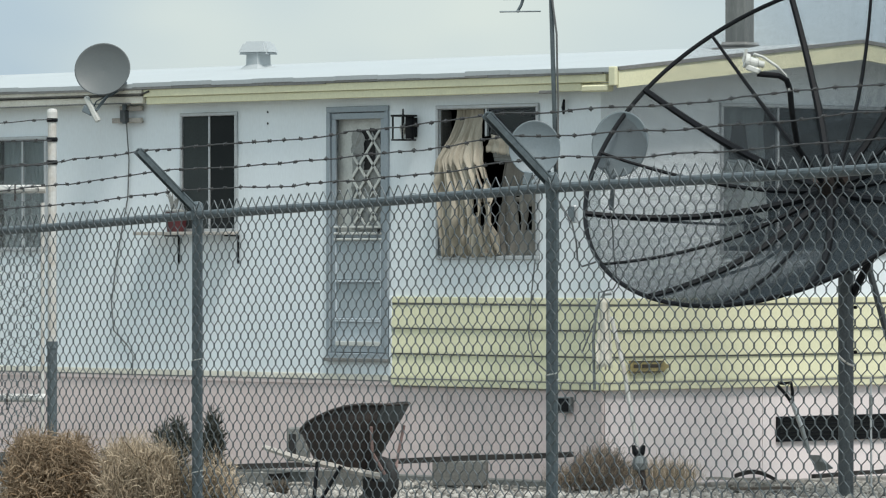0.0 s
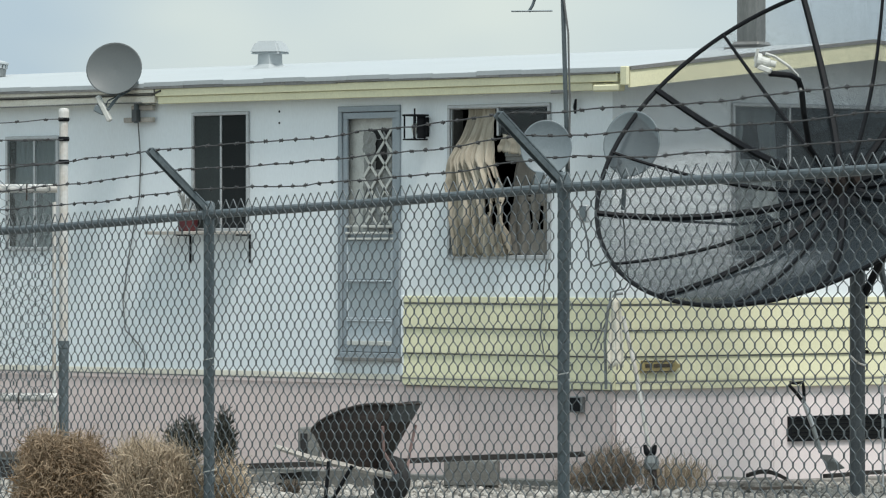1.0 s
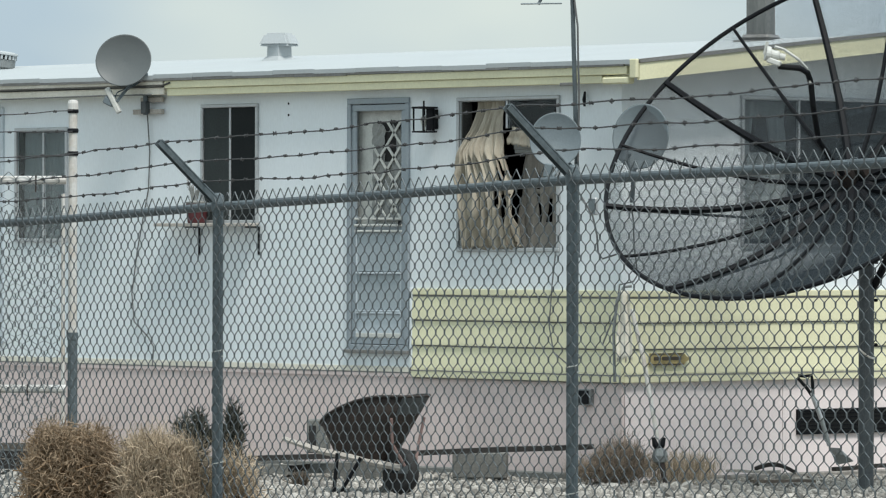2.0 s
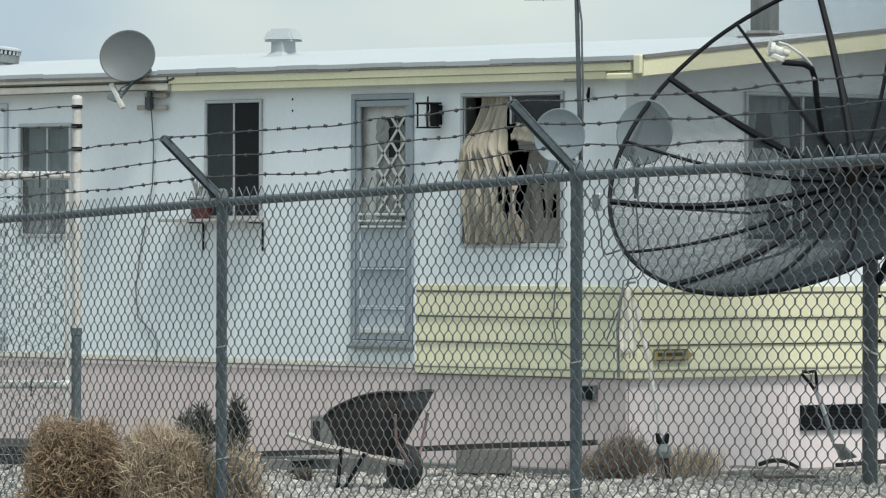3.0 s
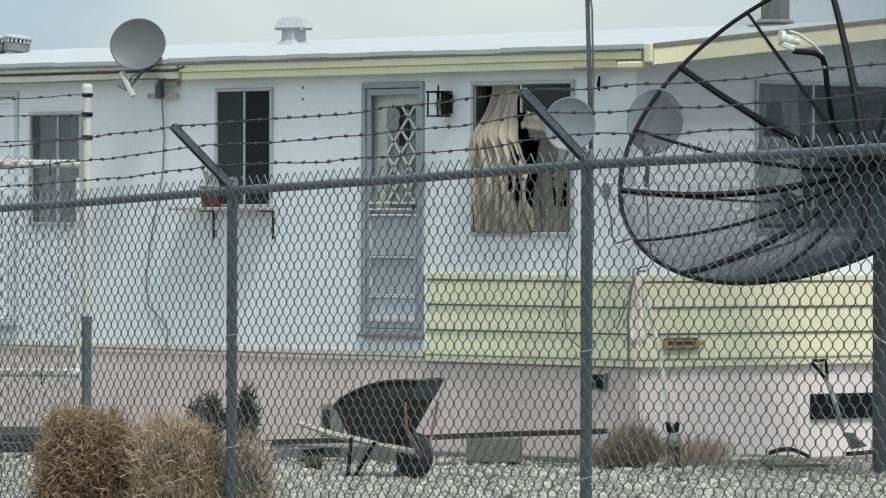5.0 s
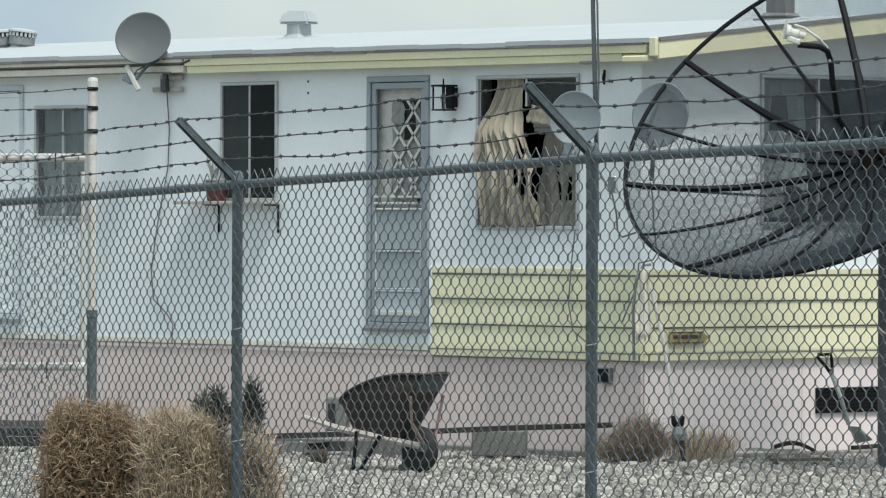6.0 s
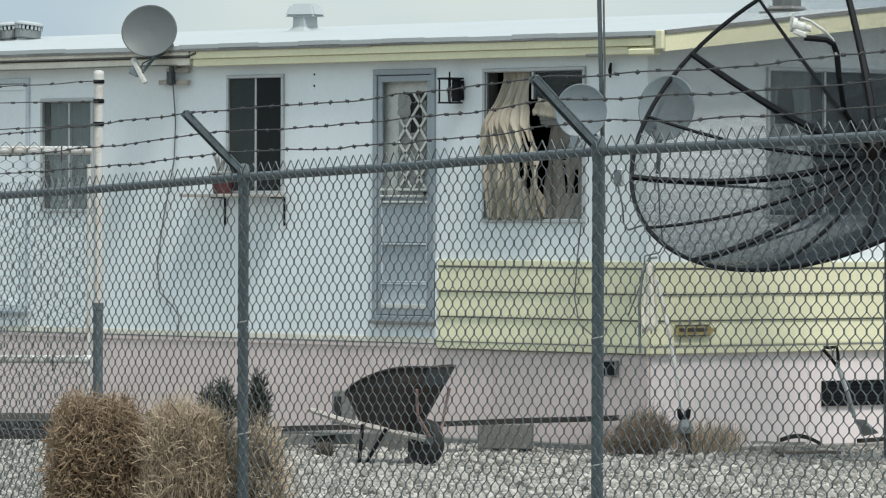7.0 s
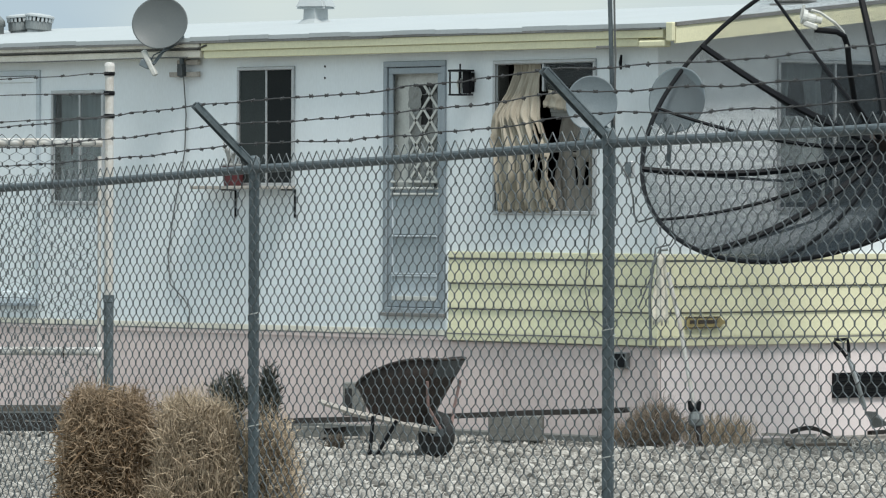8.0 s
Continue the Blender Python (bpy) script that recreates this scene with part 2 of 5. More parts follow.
def tube(bm, points, radius, sides=8, cap=True):
    """A round bar along a line of points; radius may be one number or one per point."""
    pts = [Vector(p) for p in points]
    rings = []
    ref = None
    for i, p in enumerate(pts):
        way = (pts[min(i + 1, len(pts) - 1)] - pts[max(i - 1, 0)]).normalized()
        if ref is None:
            ref = Vector((0, 0, 1)) if abs(way.z) < 0.9 else Vector((1, 0, 0))
        a = way.cross(ref).normalized()
        ref = a.cross(way).normalized()
        rad = radius[i] if isinstance(radius, (list, tuple)) else radius
        rings.append([bm.verts.new(p + rad * (math.cos(k * math.tau / sides) * a + math.sin(k * math.tau / sides) * ref)) for k in range(sides)])
    for r0, r1 in zip(rings, rings[1:]):
        for k in range(sides):
            bm.faces.new((r0[k], r0[(k + 1) % sides], r1[(k + 1) % sides], r1[k]))
    if cap:
        bm.faces.new(rings[0][::-1])
        bm.faces.new(rings[-1])
    return bm


def bar(points, radius, sides=8):
    return tube(bmesh.new(), points, radius, sides)


def lathe(bm, profile, sides=24, m=None):
    """A turned shape about z from (radius, height) pairs."""
    rings = []
    for rad, z in profile:
        ring = [bm.verts.new(Vector((rad * math.cos(k * math.tau / sides), rad * math.sin(k * math.tau / sides), z))) for k in range(sides)]
        rings.append(ring)
    for r0, r1 in zip(rings, rings[1:]):
        for k in range(sides):
            bm.faces.new((r0[k], r0[(k + 1) % sides], r1[(k + 1) % sides], r1[k]))
    bm.faces.new(rings[0][::-1])
    bm.faces.new(rings[-1])
    if m is not None:
        bm.transform(m)
    return bm


def pierced(length, height, thick, holes):
    """A wall slab along x from 0, standing on z 0, its face at y 0, its back at y thick, with rectangular holes (x0, x1, z0, z1)."""
    xs = sorted({0.0, length, *[h[0] for h in holes], *[h[1] for h in holes]})
    zs = sorted({0.0, height, *[h[2] for h in holes], *[h[3] for h in holes]})
    bm = bmesh.new()
    made = {}

    def vert(x, y, z):
        key = (round(x, 4), round(y, 4), round(z, 4))
        if key not in made:
            made[key] = bm.verts.new(key)
        return made[key]

    def solid(i, k):
        if not (0 <= i < len(xs) - 1 and 0 <= k < len(zs) - 1):
            return False
        cx, cz = (xs[i] + xs[i + 1]) / 2, (zs[k] + zs[k + 1]) / 2
        return not any(h[0] < cx < h[1] and h[2] < cz < h[3] for h in holes)

    for i in range(len(xs) - 1):
        for k in range(len(zs) - 1):
            if not solid(i, k):
                continue
            a, b, c, d = xs[i], xs[i + 1], zs[k], zs[k + 1]
            bm.faces.new([vert(a, 0, c), vert(b, 0, c), vert(b, 0, d), vert(a, 0, d)])
            bm.faces.new([vert(a, thick, d), vert(b, thick, d), vert(b, thick, c), vert(a, thick, c)])
            for di, dk, q in ((-1, 0, (a, c, a, d)), (1, 0, (b, c, b, d)), (0, -1, (a, c, b, c)), (0, 1, (a, d, b, d))):
                if not solid(i + di, k + dk):
                    bm.faces.new([vert(q[0], 0, q[1]), vert(q[2], 0, q[3]), vert(q[2], thick, q[3]), vert(q[0], thick, q[1])])
    return bm


def frame_ring(w, h, depth, bar_w, y0=0.0):
    """A rectangular frame in x and z, standing on z 0 with its face at y0 - depth."""
    return boxes((0, w, y0 - depth, y0, 0, bar_w), (0, w, y0 - depth, y0, h - bar_w, h),
                 (0, bar_w, y0 - depth, y0, bar_w, h - bar_w), (w - bar_w, w, y0 - depth, y0, bar_w, h - bar_w), bevel=0.004)


# ---- ground ----
bm = bmesh.new()
R0 = 1800.0
edge = sorted([-R0, -300, -80, 80, 300, R0] + [-40 + 2.0 * i for i in range(41)])
grid = [[bm.verts.new((x, y, 0.0)) for y in edge] for x in edge]
for i in range(len(edge) - 1):
    for j in range(len(edge) - 1):
        bm.faces.new((grid[i][j], grid[i + 1][j], grid[i + 1][j + 1], grid[i][j + 1]))
ground = part("ground", bm, M_GROUND, None)
tagged(ground, "pale dusty gravel yard reaching to the horizon", "ground", kind="structure")

# ---- the mobile home: corner at the origin, long side along -x, gable end along +y ----
LEN, WID, SILL, RIDGE = 15.0, 4.9, 0.735, 3.36
XE = -0.16  # face of the gable end wall, set back under the roof
home = thing("mobile_home", "old white and yellow mobile home with pink skirting", "mobile home", pose(0, 0, 0))

# openings on the long side as (far s, near s, low z, high z), s counted from the corner
DOOR = (3.248, 2.520, 0.930, 2.885)
WIN_SMALL = (5.047, 4.335, 1.915, 2.870)
WIN_LARGE = (1.970, 0.822, 1.700, 2.870)
WIN_FAR = (7.500, 6.790, 1.765, 2.715)
DOOR_FAR = (8.400, 7.660, 0.930, 2.890)
holes = [(LEN - a + 0.03, LEN - b - 0.03, c - SILL + 0.03, d - SILL - 0.03) for a, b, c, d in (DOOR, WIN_SMALL, WIN_LARGE, WIN_FAR, DOOR_FAR)]
bm = pierced(LEN + XE, 3.0 - SILL, 0.09, holes)
bm.transform(pose(-LEN, 0, SILL))
part("wall", bm, M_WHITE, home, "weathered white flat siding on the long side")
WIN_END = (1.229, 3.444, 1.735, 2.880)
bm = pierced(WID - 0.09, 2.98 - SILL, 0.09, [(WIN_END[0] + 0.03 - 0.09, WIN_END[1] - 0.03 - 0.09, WIN_END[2] - SILL + 0.03, WIN_END[3] - SILL - 0.03)])
bm.transform(pose(XE, 0.09, SILL, 0, 0, 90))
part("wall", bm, M_WHITE, home, "grey-white siding on the gable end")
bm = boxes((-LEN, XE, WID, WID + 0.09, SILL, 3.0), (-LEN - 0.09, -LEN, 0, WID + 0.09, SILL, 3.0))
part("wall", bm, M_WHITE, home)
# Unseen floor, partition and ceiling, added to keep stray daylight out of the room.
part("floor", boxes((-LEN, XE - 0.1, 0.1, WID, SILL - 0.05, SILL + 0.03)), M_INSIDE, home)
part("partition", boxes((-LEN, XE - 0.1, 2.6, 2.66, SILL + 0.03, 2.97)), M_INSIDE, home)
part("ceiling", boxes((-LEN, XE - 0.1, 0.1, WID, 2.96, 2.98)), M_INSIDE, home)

# gable triangle over the end wall
bm = bmesh.new()
tri = [(XE, 0.0, 2.98), (XE, WID, 2.98), (XE, WID, 3.08), (XE, WID / 2, RIDGE - 0.03), (XE, 0.0, 3.08)]
front = [bm.verts.new(p) for p in tri]
back = [bm.verts.new((p[0] - 0.09, p[1], p[2])) for p in tri]
bm.faces.new(front)
bm.faces.new(back[::-1])
for i in range(5):
    bm.faces.new((front[i], front[(i + 1) % 5], back[(i + 1) % 5], back[i]))
part("gable", bm, M_WHITE, home)

# roof: two shallow sheets with a thickness, overhanging all round
OVER = 0.13
bm = bmesh.new()
prof = [(-OVER, 3.105), (WID / 2, RIDGE), (WID + OVER, 3.105), (WID + OVER, 3.075), (WID / 2, RIDGE - 0.03), (-OVER, 3.075)]
a = [bm.verts.new((OVER, y, z)) for y, z in prof]
b = [bm.verts.new((-LEN - OVER, y, z)) for y, z in prof]
bm.faces.new((a[0], a[1], a[4], a[5]))
bm.faces.new((a[1], a[2], a[3], a[4]))
bm.faces.new((b[0], b[5], b[4], b[1]))
bm.faces.new((b[1], b[4], b[3], b[2]))
for i in range(6):
    bm.faces.new((a[i], b[i], b[(i + 1) % 6], a[(i + 1) % 6]))
roof = part("roof", bm, M_ROOF, home, "low white coated metal roof")
# drip edge: a wavering metal strip along the eave with a dark joint beneath it
bm = bmesh.new()
rng = random.Random(5)
last_z = 0.0
for i in range(30):
    x0, x1 = -LEN + i * LEN / 30, -LEN + (i + 1) * LEN / 30 - 0.002
    last_z = 0.6 * last_z + rng.uniform(-0.006, 0.006)
    box(bm, x0, x1 + (OVER if i == 29 else 0), -OVER - 0.012, -OVER - 0.002, 3.085 + last_z, 3.118 + last_z)
part("drip_edge", bm, M_ROOF, home, "white drip edge along the eave")
bm = bmesh.new()
for i in range(24):
    x0, x1 = -LEN + i * LEN / 24, -LEN + (i + 1) * LEN / 24
    box(bm, x0, x1, -OVER - 0.006 - rng.uniform(0, 0.006), -OVER + 0.01, 3.064 + rng.uniform(-0.004, 0.004), 3.088)
part("eave_joint", bm, M_EDGE, home, "dark irregular joint under the drip edge")
# fascia on the long side
part("fascia", boxes((-5.38, 0.02, -0.125, -0.085, 3.005, 3.066), bevel=0.004), M_YELLOW, home)
part("fascia", boxes((-5.36, -0.26, -0.110, -0.060, 2.945, 3.004), bevel=0.004), M_YELLOW, home)
part("fascia", boxes((-LEN, -5.40, -0.125, -0.085, 3.034, 3.066), bevel=0.004), M_CREAM, home)
part("fascia", boxes((-LEN, -5.40, -0.115, -0.080, 2.955, 3.014), bevel=0.004), M_CREAM, home)
# Thin bar added for the dark line along the fascia's lower edge.
part("fascia_dark_line", bar([(-LEN, -0.122, 2.958), (-9.2, -0.124, 2.962), (-7.4, -0.122, 2.954), (-6.2, -0.123, 2.960), (-5.55, -0.122, 2.957)], 0.006, 6), M_CABLE, home)
# Dark cable along the split between the two boards.
part("fascia_dark_line", bar([(-LEN, -0.128, 3.024), (-9, -0.130, 3.022), (-7, -0.128, 3.026), (-5.42, -0.13, 3.022), (-5.3, -0.13, 3.05)], 0.008, 6), M_TAR, home)
part("soffit", boxes((-LEN, 0.10, -0.084, -0.002, 2.985, 3.0)), M_YELLOW, home)
part("gutter_end", boxes((-0.22, 0.06, -0.15, -0.075, 2.935, 2.985), bevel=0.01), M_YELLOW, home, "stained end of the eave gutter")
part("corner_cap", boxes((0.085, 0.158, -0.16, -0.127, 2.975, 3.115), bevel=0.006), M_YELLOW, home)
# raked fascia on the gable end
RISE = (RIDGE - 3.105) / (WID / 2 + OVER)
for side in (0, 1):
    bm = bmesh.new()
    ys = (-OVER + 0.01, WID / 2) if side == 0 else (WID / 2, WID + OVER - 0.01)
    zs = (3.085, RIDGE - 0.012) if side == 0 else (RIDGE - 0.012, 3.085)
    pts = [(ys[0], zs[0] - 0.125), (ys[1], zs[1] - 0.125), (ys[1], zs[1]), (ys[0], zs[0])]
    f_ = [bm.verts.new((OVER + 0.024, y, z)) for y, z in pts]
    g_ = [bm.verts.new((OVER + 0.002, y, z)) for y, z in pts]
    bm.faces.new(f_)
    bm.faces.new(g_[::-1])
    for i in range(4):
        bm.faces.new((f_[i], g_[i], g_[(i + 1) % 4], f_[(i + 1) % 4]))
    part("raked_fascia", bm, M_YELLOW, home)
    bm = bmesh.new()
    pts = [(ys[0], zs[0] + 0.002), (ys[1], zs[1] + 0.002), (ys[1], zs[1] + 0.03), (ys[0], zs[0] + 0.03)]
    f_ = [bm.verts.new((OVER + 0.034, y, z)) for y, z in pts]
    g_ = [bm.verts.new((OVER + 0.004, y, z)) for y, z in pts]
    bm.faces.new(f_)
    bm.faces.new(g_[::-1])
    for i in range(4):
        bm.faces.new((f_[i], g_[i], g_[(i + 1) % 4], f_[(i + 1) % 4]))
    part("drip_edge", bm, M_EDGE, home)

# yellow lap siding round the corner, board by board
BOARDS = [(0.797, 0.984), (0.984, 1.179), (1.179, 1.366)]


def lap_board(x0, x1, z0, z1, m):
    bm = bmesh.new()
    sec = [(-0.004, z1 - 0.013), (-0.004, z0), (-0.028, z0), (-0.028, z0 + 0.012), (-0.012, z1 - 0.013)]
    a = [bm.verts.new((x0, y, z)) for y, z in sec]
    b = [bm.verts.new((x1, y, z)) for y, z in sec]
    bm.faces.new(a)
    bm.faces.new(b[::-1])
    for i in range(5):
        bm.faces.new((a[i], b[i], b[(i + 1) % 5], a[(i + 1) % 5]))
    bm.transform(m)
    return bm


TO_END = pose(XE, 0, 0, 0, 0, 90)
for z0, z1 in BOARDS:
    part("siding_board", lap_board(-2.47, XE + 0.026, z0, z1, pose(0, 0, 0)), M_YELLOW, home)
    part("siding_board", lap_board(0.0, WID, z0, z1, TO_END), M_YELLOW, home)
    # Grey strips paint the shadow line under each board's lap.
    part("lap_dark_line", boxes((-2.47, XE, -0.007, -0.0035, z1 - 0.0125, z1 - 0.0005)), M_EDGE, home, "shadow line between the boards, painted grey")
    part("lap_dark_line", boxes((XE + 0.0035, XE + 0.007, 0.0, WID, z1 - 0.0125, z1 - 0.0005)), M_EDGE, home, "shadow line between the boards, painted grey")
part("siding_cap", boxes((-2.47, XE + 0.03, -0.022, -0.003, 1.368, 1.415), bevel=0.004), M_YELLOW, home)
part("siding_cap", boxes((XE + 0.003, XE + 0.022, 0.0, WID, 1.368, 1.412), bevel=0.004), M_YELLOW, home)
part("base_trim", boxes((-2.47, XE + 0.034, -0.034, -0.003, 0.735, 0.795), bevel=0.004), M_YELLOW, home, "pale yellow base trim")
part("base_trim", boxes((XE + 0.003, XE + 0.034, 0.0, WID, 0.733, 0.793), bevel=0.004), M_YELLOW, home, "pale yellow base trim")
part("base_trim", boxes((-LEN, -2.49, -0.010, -0.002, 0.770, 0.812), bevel=0.002), M_CREAM, home, "stained cream base trim")
# Dark strips along the base trim and over the skirting.
part("lap_dark_line", boxes((-2.47, XE + 0.028, -0.036, -0.0345, 0.783, 0.793)), M_EDGE, home)
part("lap_dark_line", boxes((XE + 0.0345, XE + 0.036, 0.0, WID, 0.782, 0.792)), M_EDGE, home)
part("lap_dark_line", boxes((-LEN, -2.49, -0.008, -0.001, 0.7615, 0.7695)), M_EDGE, home, "dark joint over the skirting")
part("skirting_lip", boxes((-LEN, -2.49, -0.006, -0.001, 0.733, 0.761)), M_PINK, home, "faded pink lip of the skirting")
part("lap_dark_line", boxes((-2.47, XE, -0.010, 0.005, 0.725, 0.734)), M_EDGE, home, "dark joint over the skirting")
part("corner_post", boxes((-2.50, -2.472, -0.024, -0.003, 0.80, 1.42), bevel=0.003), M_WHITE, home)

# skirting panels
for i in range(9):
    x1 = XE - i * 1.7
    x0 = max(x1 - 1.694, -LEN)
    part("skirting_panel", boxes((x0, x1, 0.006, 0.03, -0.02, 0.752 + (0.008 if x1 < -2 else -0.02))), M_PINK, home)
for i in range(3):
    part("skirting_panel", boxes((XE - 0.03, XE - 0.006, 0.045 + i * 1.65, 0.045 + i * 1.65 + 1.644, -0.02, 0.732)), M_PALEPINK, home, "pale pink skirting panel with the end wall's light in its colour")
part("skirting_foot", boxes((-LEN, -0.5, -0.05, 0.004, -0.02, 0.055), bevel=0.01), M_CONCRETE, home)
part("skirting_foot", boxes((XE - 0.004, XE + 0.06, 0.3, WID, -0.02, 0.03), bevel=0.01), M_GROUND, home)
# long low vent in the end skirting
vent = part("foundation_vent", boxes((-0.004, 0.016, 1.69, 3.15, 0.487, 0.507), (-0.004, 0.016, 1.69, 3.15, 0.315, 0.335), (-0.004, 0.016, 1.69, 1.72, 0.335, 0.487), (-0.004, 0.016, 3.12, 3.15, 0.335, 0.487)), M_BLACK, home, "long black foundation vent")
vent.matrix_basis = pose(XE, 0.144, 0)
part("backing", boxes((-0.003, 0.001, 1.72, 3.12, 0.335, 0.487)), M_RUBBER, vent)
for i in range(5):
    bm = boxes((0.003, 0.013, 1.72, 3.12, 0.347 + i * 0.030, 0.356 + i * 0.030))
    part("slat", bm, M_BLACK, vent)
# ---- the big dish on its post beside the gable end ----
big = thing("large_satellite_dish", "large black mesh satellite dish on a steel post, torn and weathered", "satellite dish", pose(0, 0, 0))
AX, E1, E2, HUB = Vector((0.132, -0.701, 0.701)), Vector((-0.568, -0.633, -0.526)), Vector((0.812, -0.329, -0.481)), Vector((1.962, 0.241, 2.189))
RAD, FOC = 1.672, 1.27
NRIB, PHASE = 16, radians(2.5)


def bowl(rho, ang, lift=0.0):
    return HUB + AX * (rho * rho / (4 * FOC) + lift) + rho * (math.cos(ang) * E1 + math.sin(ang) * E2)


def woven(a0, a1, gap=0.0026, wire=0.00015):
    """One sector of the bowl woven from round and radial wires."""
    verts, faces = [], []

    def strand(pts):
        base = len(verts)
        for p, along in pts:
            away = p - HUB
            flat = away - AX * away.dot(AX)
            up = (AX - flat / (2 * FOC)).normalized()
            side = along.cross(up).normalized()
            for a_, b_ in ((-1, -1), (1, -1), (1, 1), (-1, 1)):
                verts.append(tuple(p + wire * a_ * side + 2.4 * wire * b_ * up))
        for j in range(len(pts) - 1):
            o = base + 4 * j
            for k in range(4):
                faces.append((o + k, o + (k + 1) % 4, o + 4 + (k + 1) % 4, o + 4 + k))

    rho = 0.12
    while rho < RAD:
        line = []
        for k in range(7):
            a = a0 + (a1 - a0) * k / 6
            line.append((bowl(rho, a), -math.sin(a) * E1 + math.cos(a) * E2))
        strand(line)
        rho += gap
    for inner, count in ((0.12, 32), (0.34, 48), (0.66, 100)):
        for k in range(count):
            a = a0 + (a1 - a0) * (k + (0.5 if inner != 0.12 else 0.0)) / count
            strand([(bowl(inner + (RAD - inner) * j / 8, a), math.cos(a) * E1 + math.sin(a) * E2) for j in range(9)])
    me = bpy.data.meshes.new("mesh")
    me.from_pydata(verts, [], faces)
    return me


for i in range(NRIB):
    a0, a1 = PHASE + i * math.tau / NRIB, PHASE + (i + 1) * math.tau / NRIB
    part("mesh_panel", woven(a0, a1), M_MESH, big, "see-through black wire mesh panel")
    thick = 0.031 if i % 2 == 1 else 0.020
    rib = part("rib", bar([bowl(0.08 + (RAD - 0.08) * j / 9, a0, 0.012) for j in range(10)], [thick - 0.008 * j / 9 for j in range(10)], 6), M_BLACK, big)
    if i % 2 == 1:
        part("truss", bar([bowl(0.1, a0, -0.16), bowl(0.8, a0, -0.09), bowl(RAD - 0.1, a0, -0.01)], 0.011, 6), M_BLACK, rib)
part("rim", bar([bowl(RAD, PHASE + k * math.tau / 96) for k in range(97)], 0.017, 8), M_BLACK, big)
part("ring", bar([bowl(0.42, k * math.tau / 48, -0.02) for k in range(49)], 0.012, 6), M_BLACK, big)
bm = lathe(bmesh.new(), [(0.02, -0.14), (0.30, -0.12), (0.32, -0.02), (0.17, 0.03), (0.02, 0.035)], 24)
hub_turn = AX.to_track_quat("Z", "Y").to_matrix().to_4x4()
bm.transform(Matrix.Translation(HUB) @ hub_turn)
part("hub", bm, M_BLACK, big)
bm = boxes((-0.07, 0.07, -0.06, 0.06, 0.0, 0.10), bevel=0.012)
bm.transform(Matrix.Translation(HUB + AX * 0.03 + E1 * -0.10) @ hub_turn)
part("motor_box", bm, M_RUST, big, "rust-red motor box")
bm = lathe(bmesh.new(), [(0.02, -0.02), (0.075, -0.02), (0.075, 0.10), (0.02, 0.10)], 16)
bm.transform(Matrix.Translation(HUB + AX * 0.05) @ hub_turn)
part("feed_base", bm, M_RUST, big, "rust-red feed base")
part("post", lathe(bmesh.new(), [(0.056, -0.1), (0.056, 1.86), (0.05, 1.88)], 20, pose(1.847, 0.516, 0)), M_POST, big, "grey steel post")
mount = part("mount", bar([(1.847, 0.516, 1.62), (1.847, 0.516, 1.93)], 0.085, 14), M_BLACK, big)
part("yoke", boxes((1.767, 1.937, 0.426, 0.606, 1.80, 2.02), bevel=0.02), M_BLACK, mount)
part("yoke", bar([(1.854, 0.512, 1.9), HUB - AX * 0.1], 0.075, 10), M_BLACK, mount)
part("actuator", bar([(1.877, 0.556, 1.45), HUB - AX * 0.02 + E2 * 0.5 + E1 * -0.35], 0.028, 10), M_BLACK, mount)
part("strut", bar([(1.788, 0.794, 1.693), (2.098, 1.140, 0.014)], 0.024, 8), M_POST, big)
for z in (1.36, 1.04):
    bm = lathe(bmesh.new(), [(0.002, 0.0), (0.012, 0.0), (0.012, 0.020), (0.006, 0.026)], 8)
    bm.transform(pose(1.885, 0.558, z, 90, 0, 138))
    part("bolt", bm, M_BLACK, big)
part("wire_loop", bar([(1.847, 0.441, 1.013), (1.882, 0.451, 0.981), (1.902, 0.488, 0.953), (1.906, 0.537, 0.940)], 0.008, 6), M_PIPE, big)
arm = part("feed_arm", bar([(1.992, 0.199, 2.192), (2.036, -0.052, 2.374), (2.087, -0.219, 2.491), (2.201, -0.392, 2.733), (2.226, -0.439, 2.891), (2.245, -0.492, 2.960), (2.244, -0.569, 2.990), (2.157, -0.695, 3.002)], 0.021, 10), M_BLACK, big)
part("feed_cable", bar([(2.163, -0.734, 3.139), (2.191, -0.673, 3.120), (2.243, -0.585, 3.053), (2.240, -0.498, 2.992), (2.237, -0.456, 2.890)], 0.011, 6), M_PLASTIC, arm)
lnb = Vector((2.138, -0.732, 3.084))
turn = (Vector((2.200, -0.648, 3.061)) - lnb).normalized().to_track_quat("Z", "Y").to_matrix().to_4x4()
bm = lathe(bmesh.new(), [(0.02, -0.05), (0.052, -0.05), (0.052, -0.02), (0.036, -0.015), (0.036, 0.04), (0.024, 0.05), (0.024, 0.09), (0.01, 0.09)], 16)
bm.transform(Matrix.Translation(lnb) @ turn)
part("feed_horn", bm, M_PLASTIC, arm, "white feed horn")
bm = boxes((-0.055, 0.045, -0.05, 0.04, -0.055, -0.015), bevel=0.008)
bm.transform(Matrix.Translation(lnb + Vector((0.02, 0.02, -0.02))) @ pose(0, 0, 0, 0, 20, 40))
part("amplifier_box", bm, M_PLASTIC, arm)
part("probe", bar([lnb + Vector((-0.04, -0.04, 0.0)), lnb + Vector((-0.02, -0.03, 0.09))], 0.012, 8), M_PLASTIC, arm)


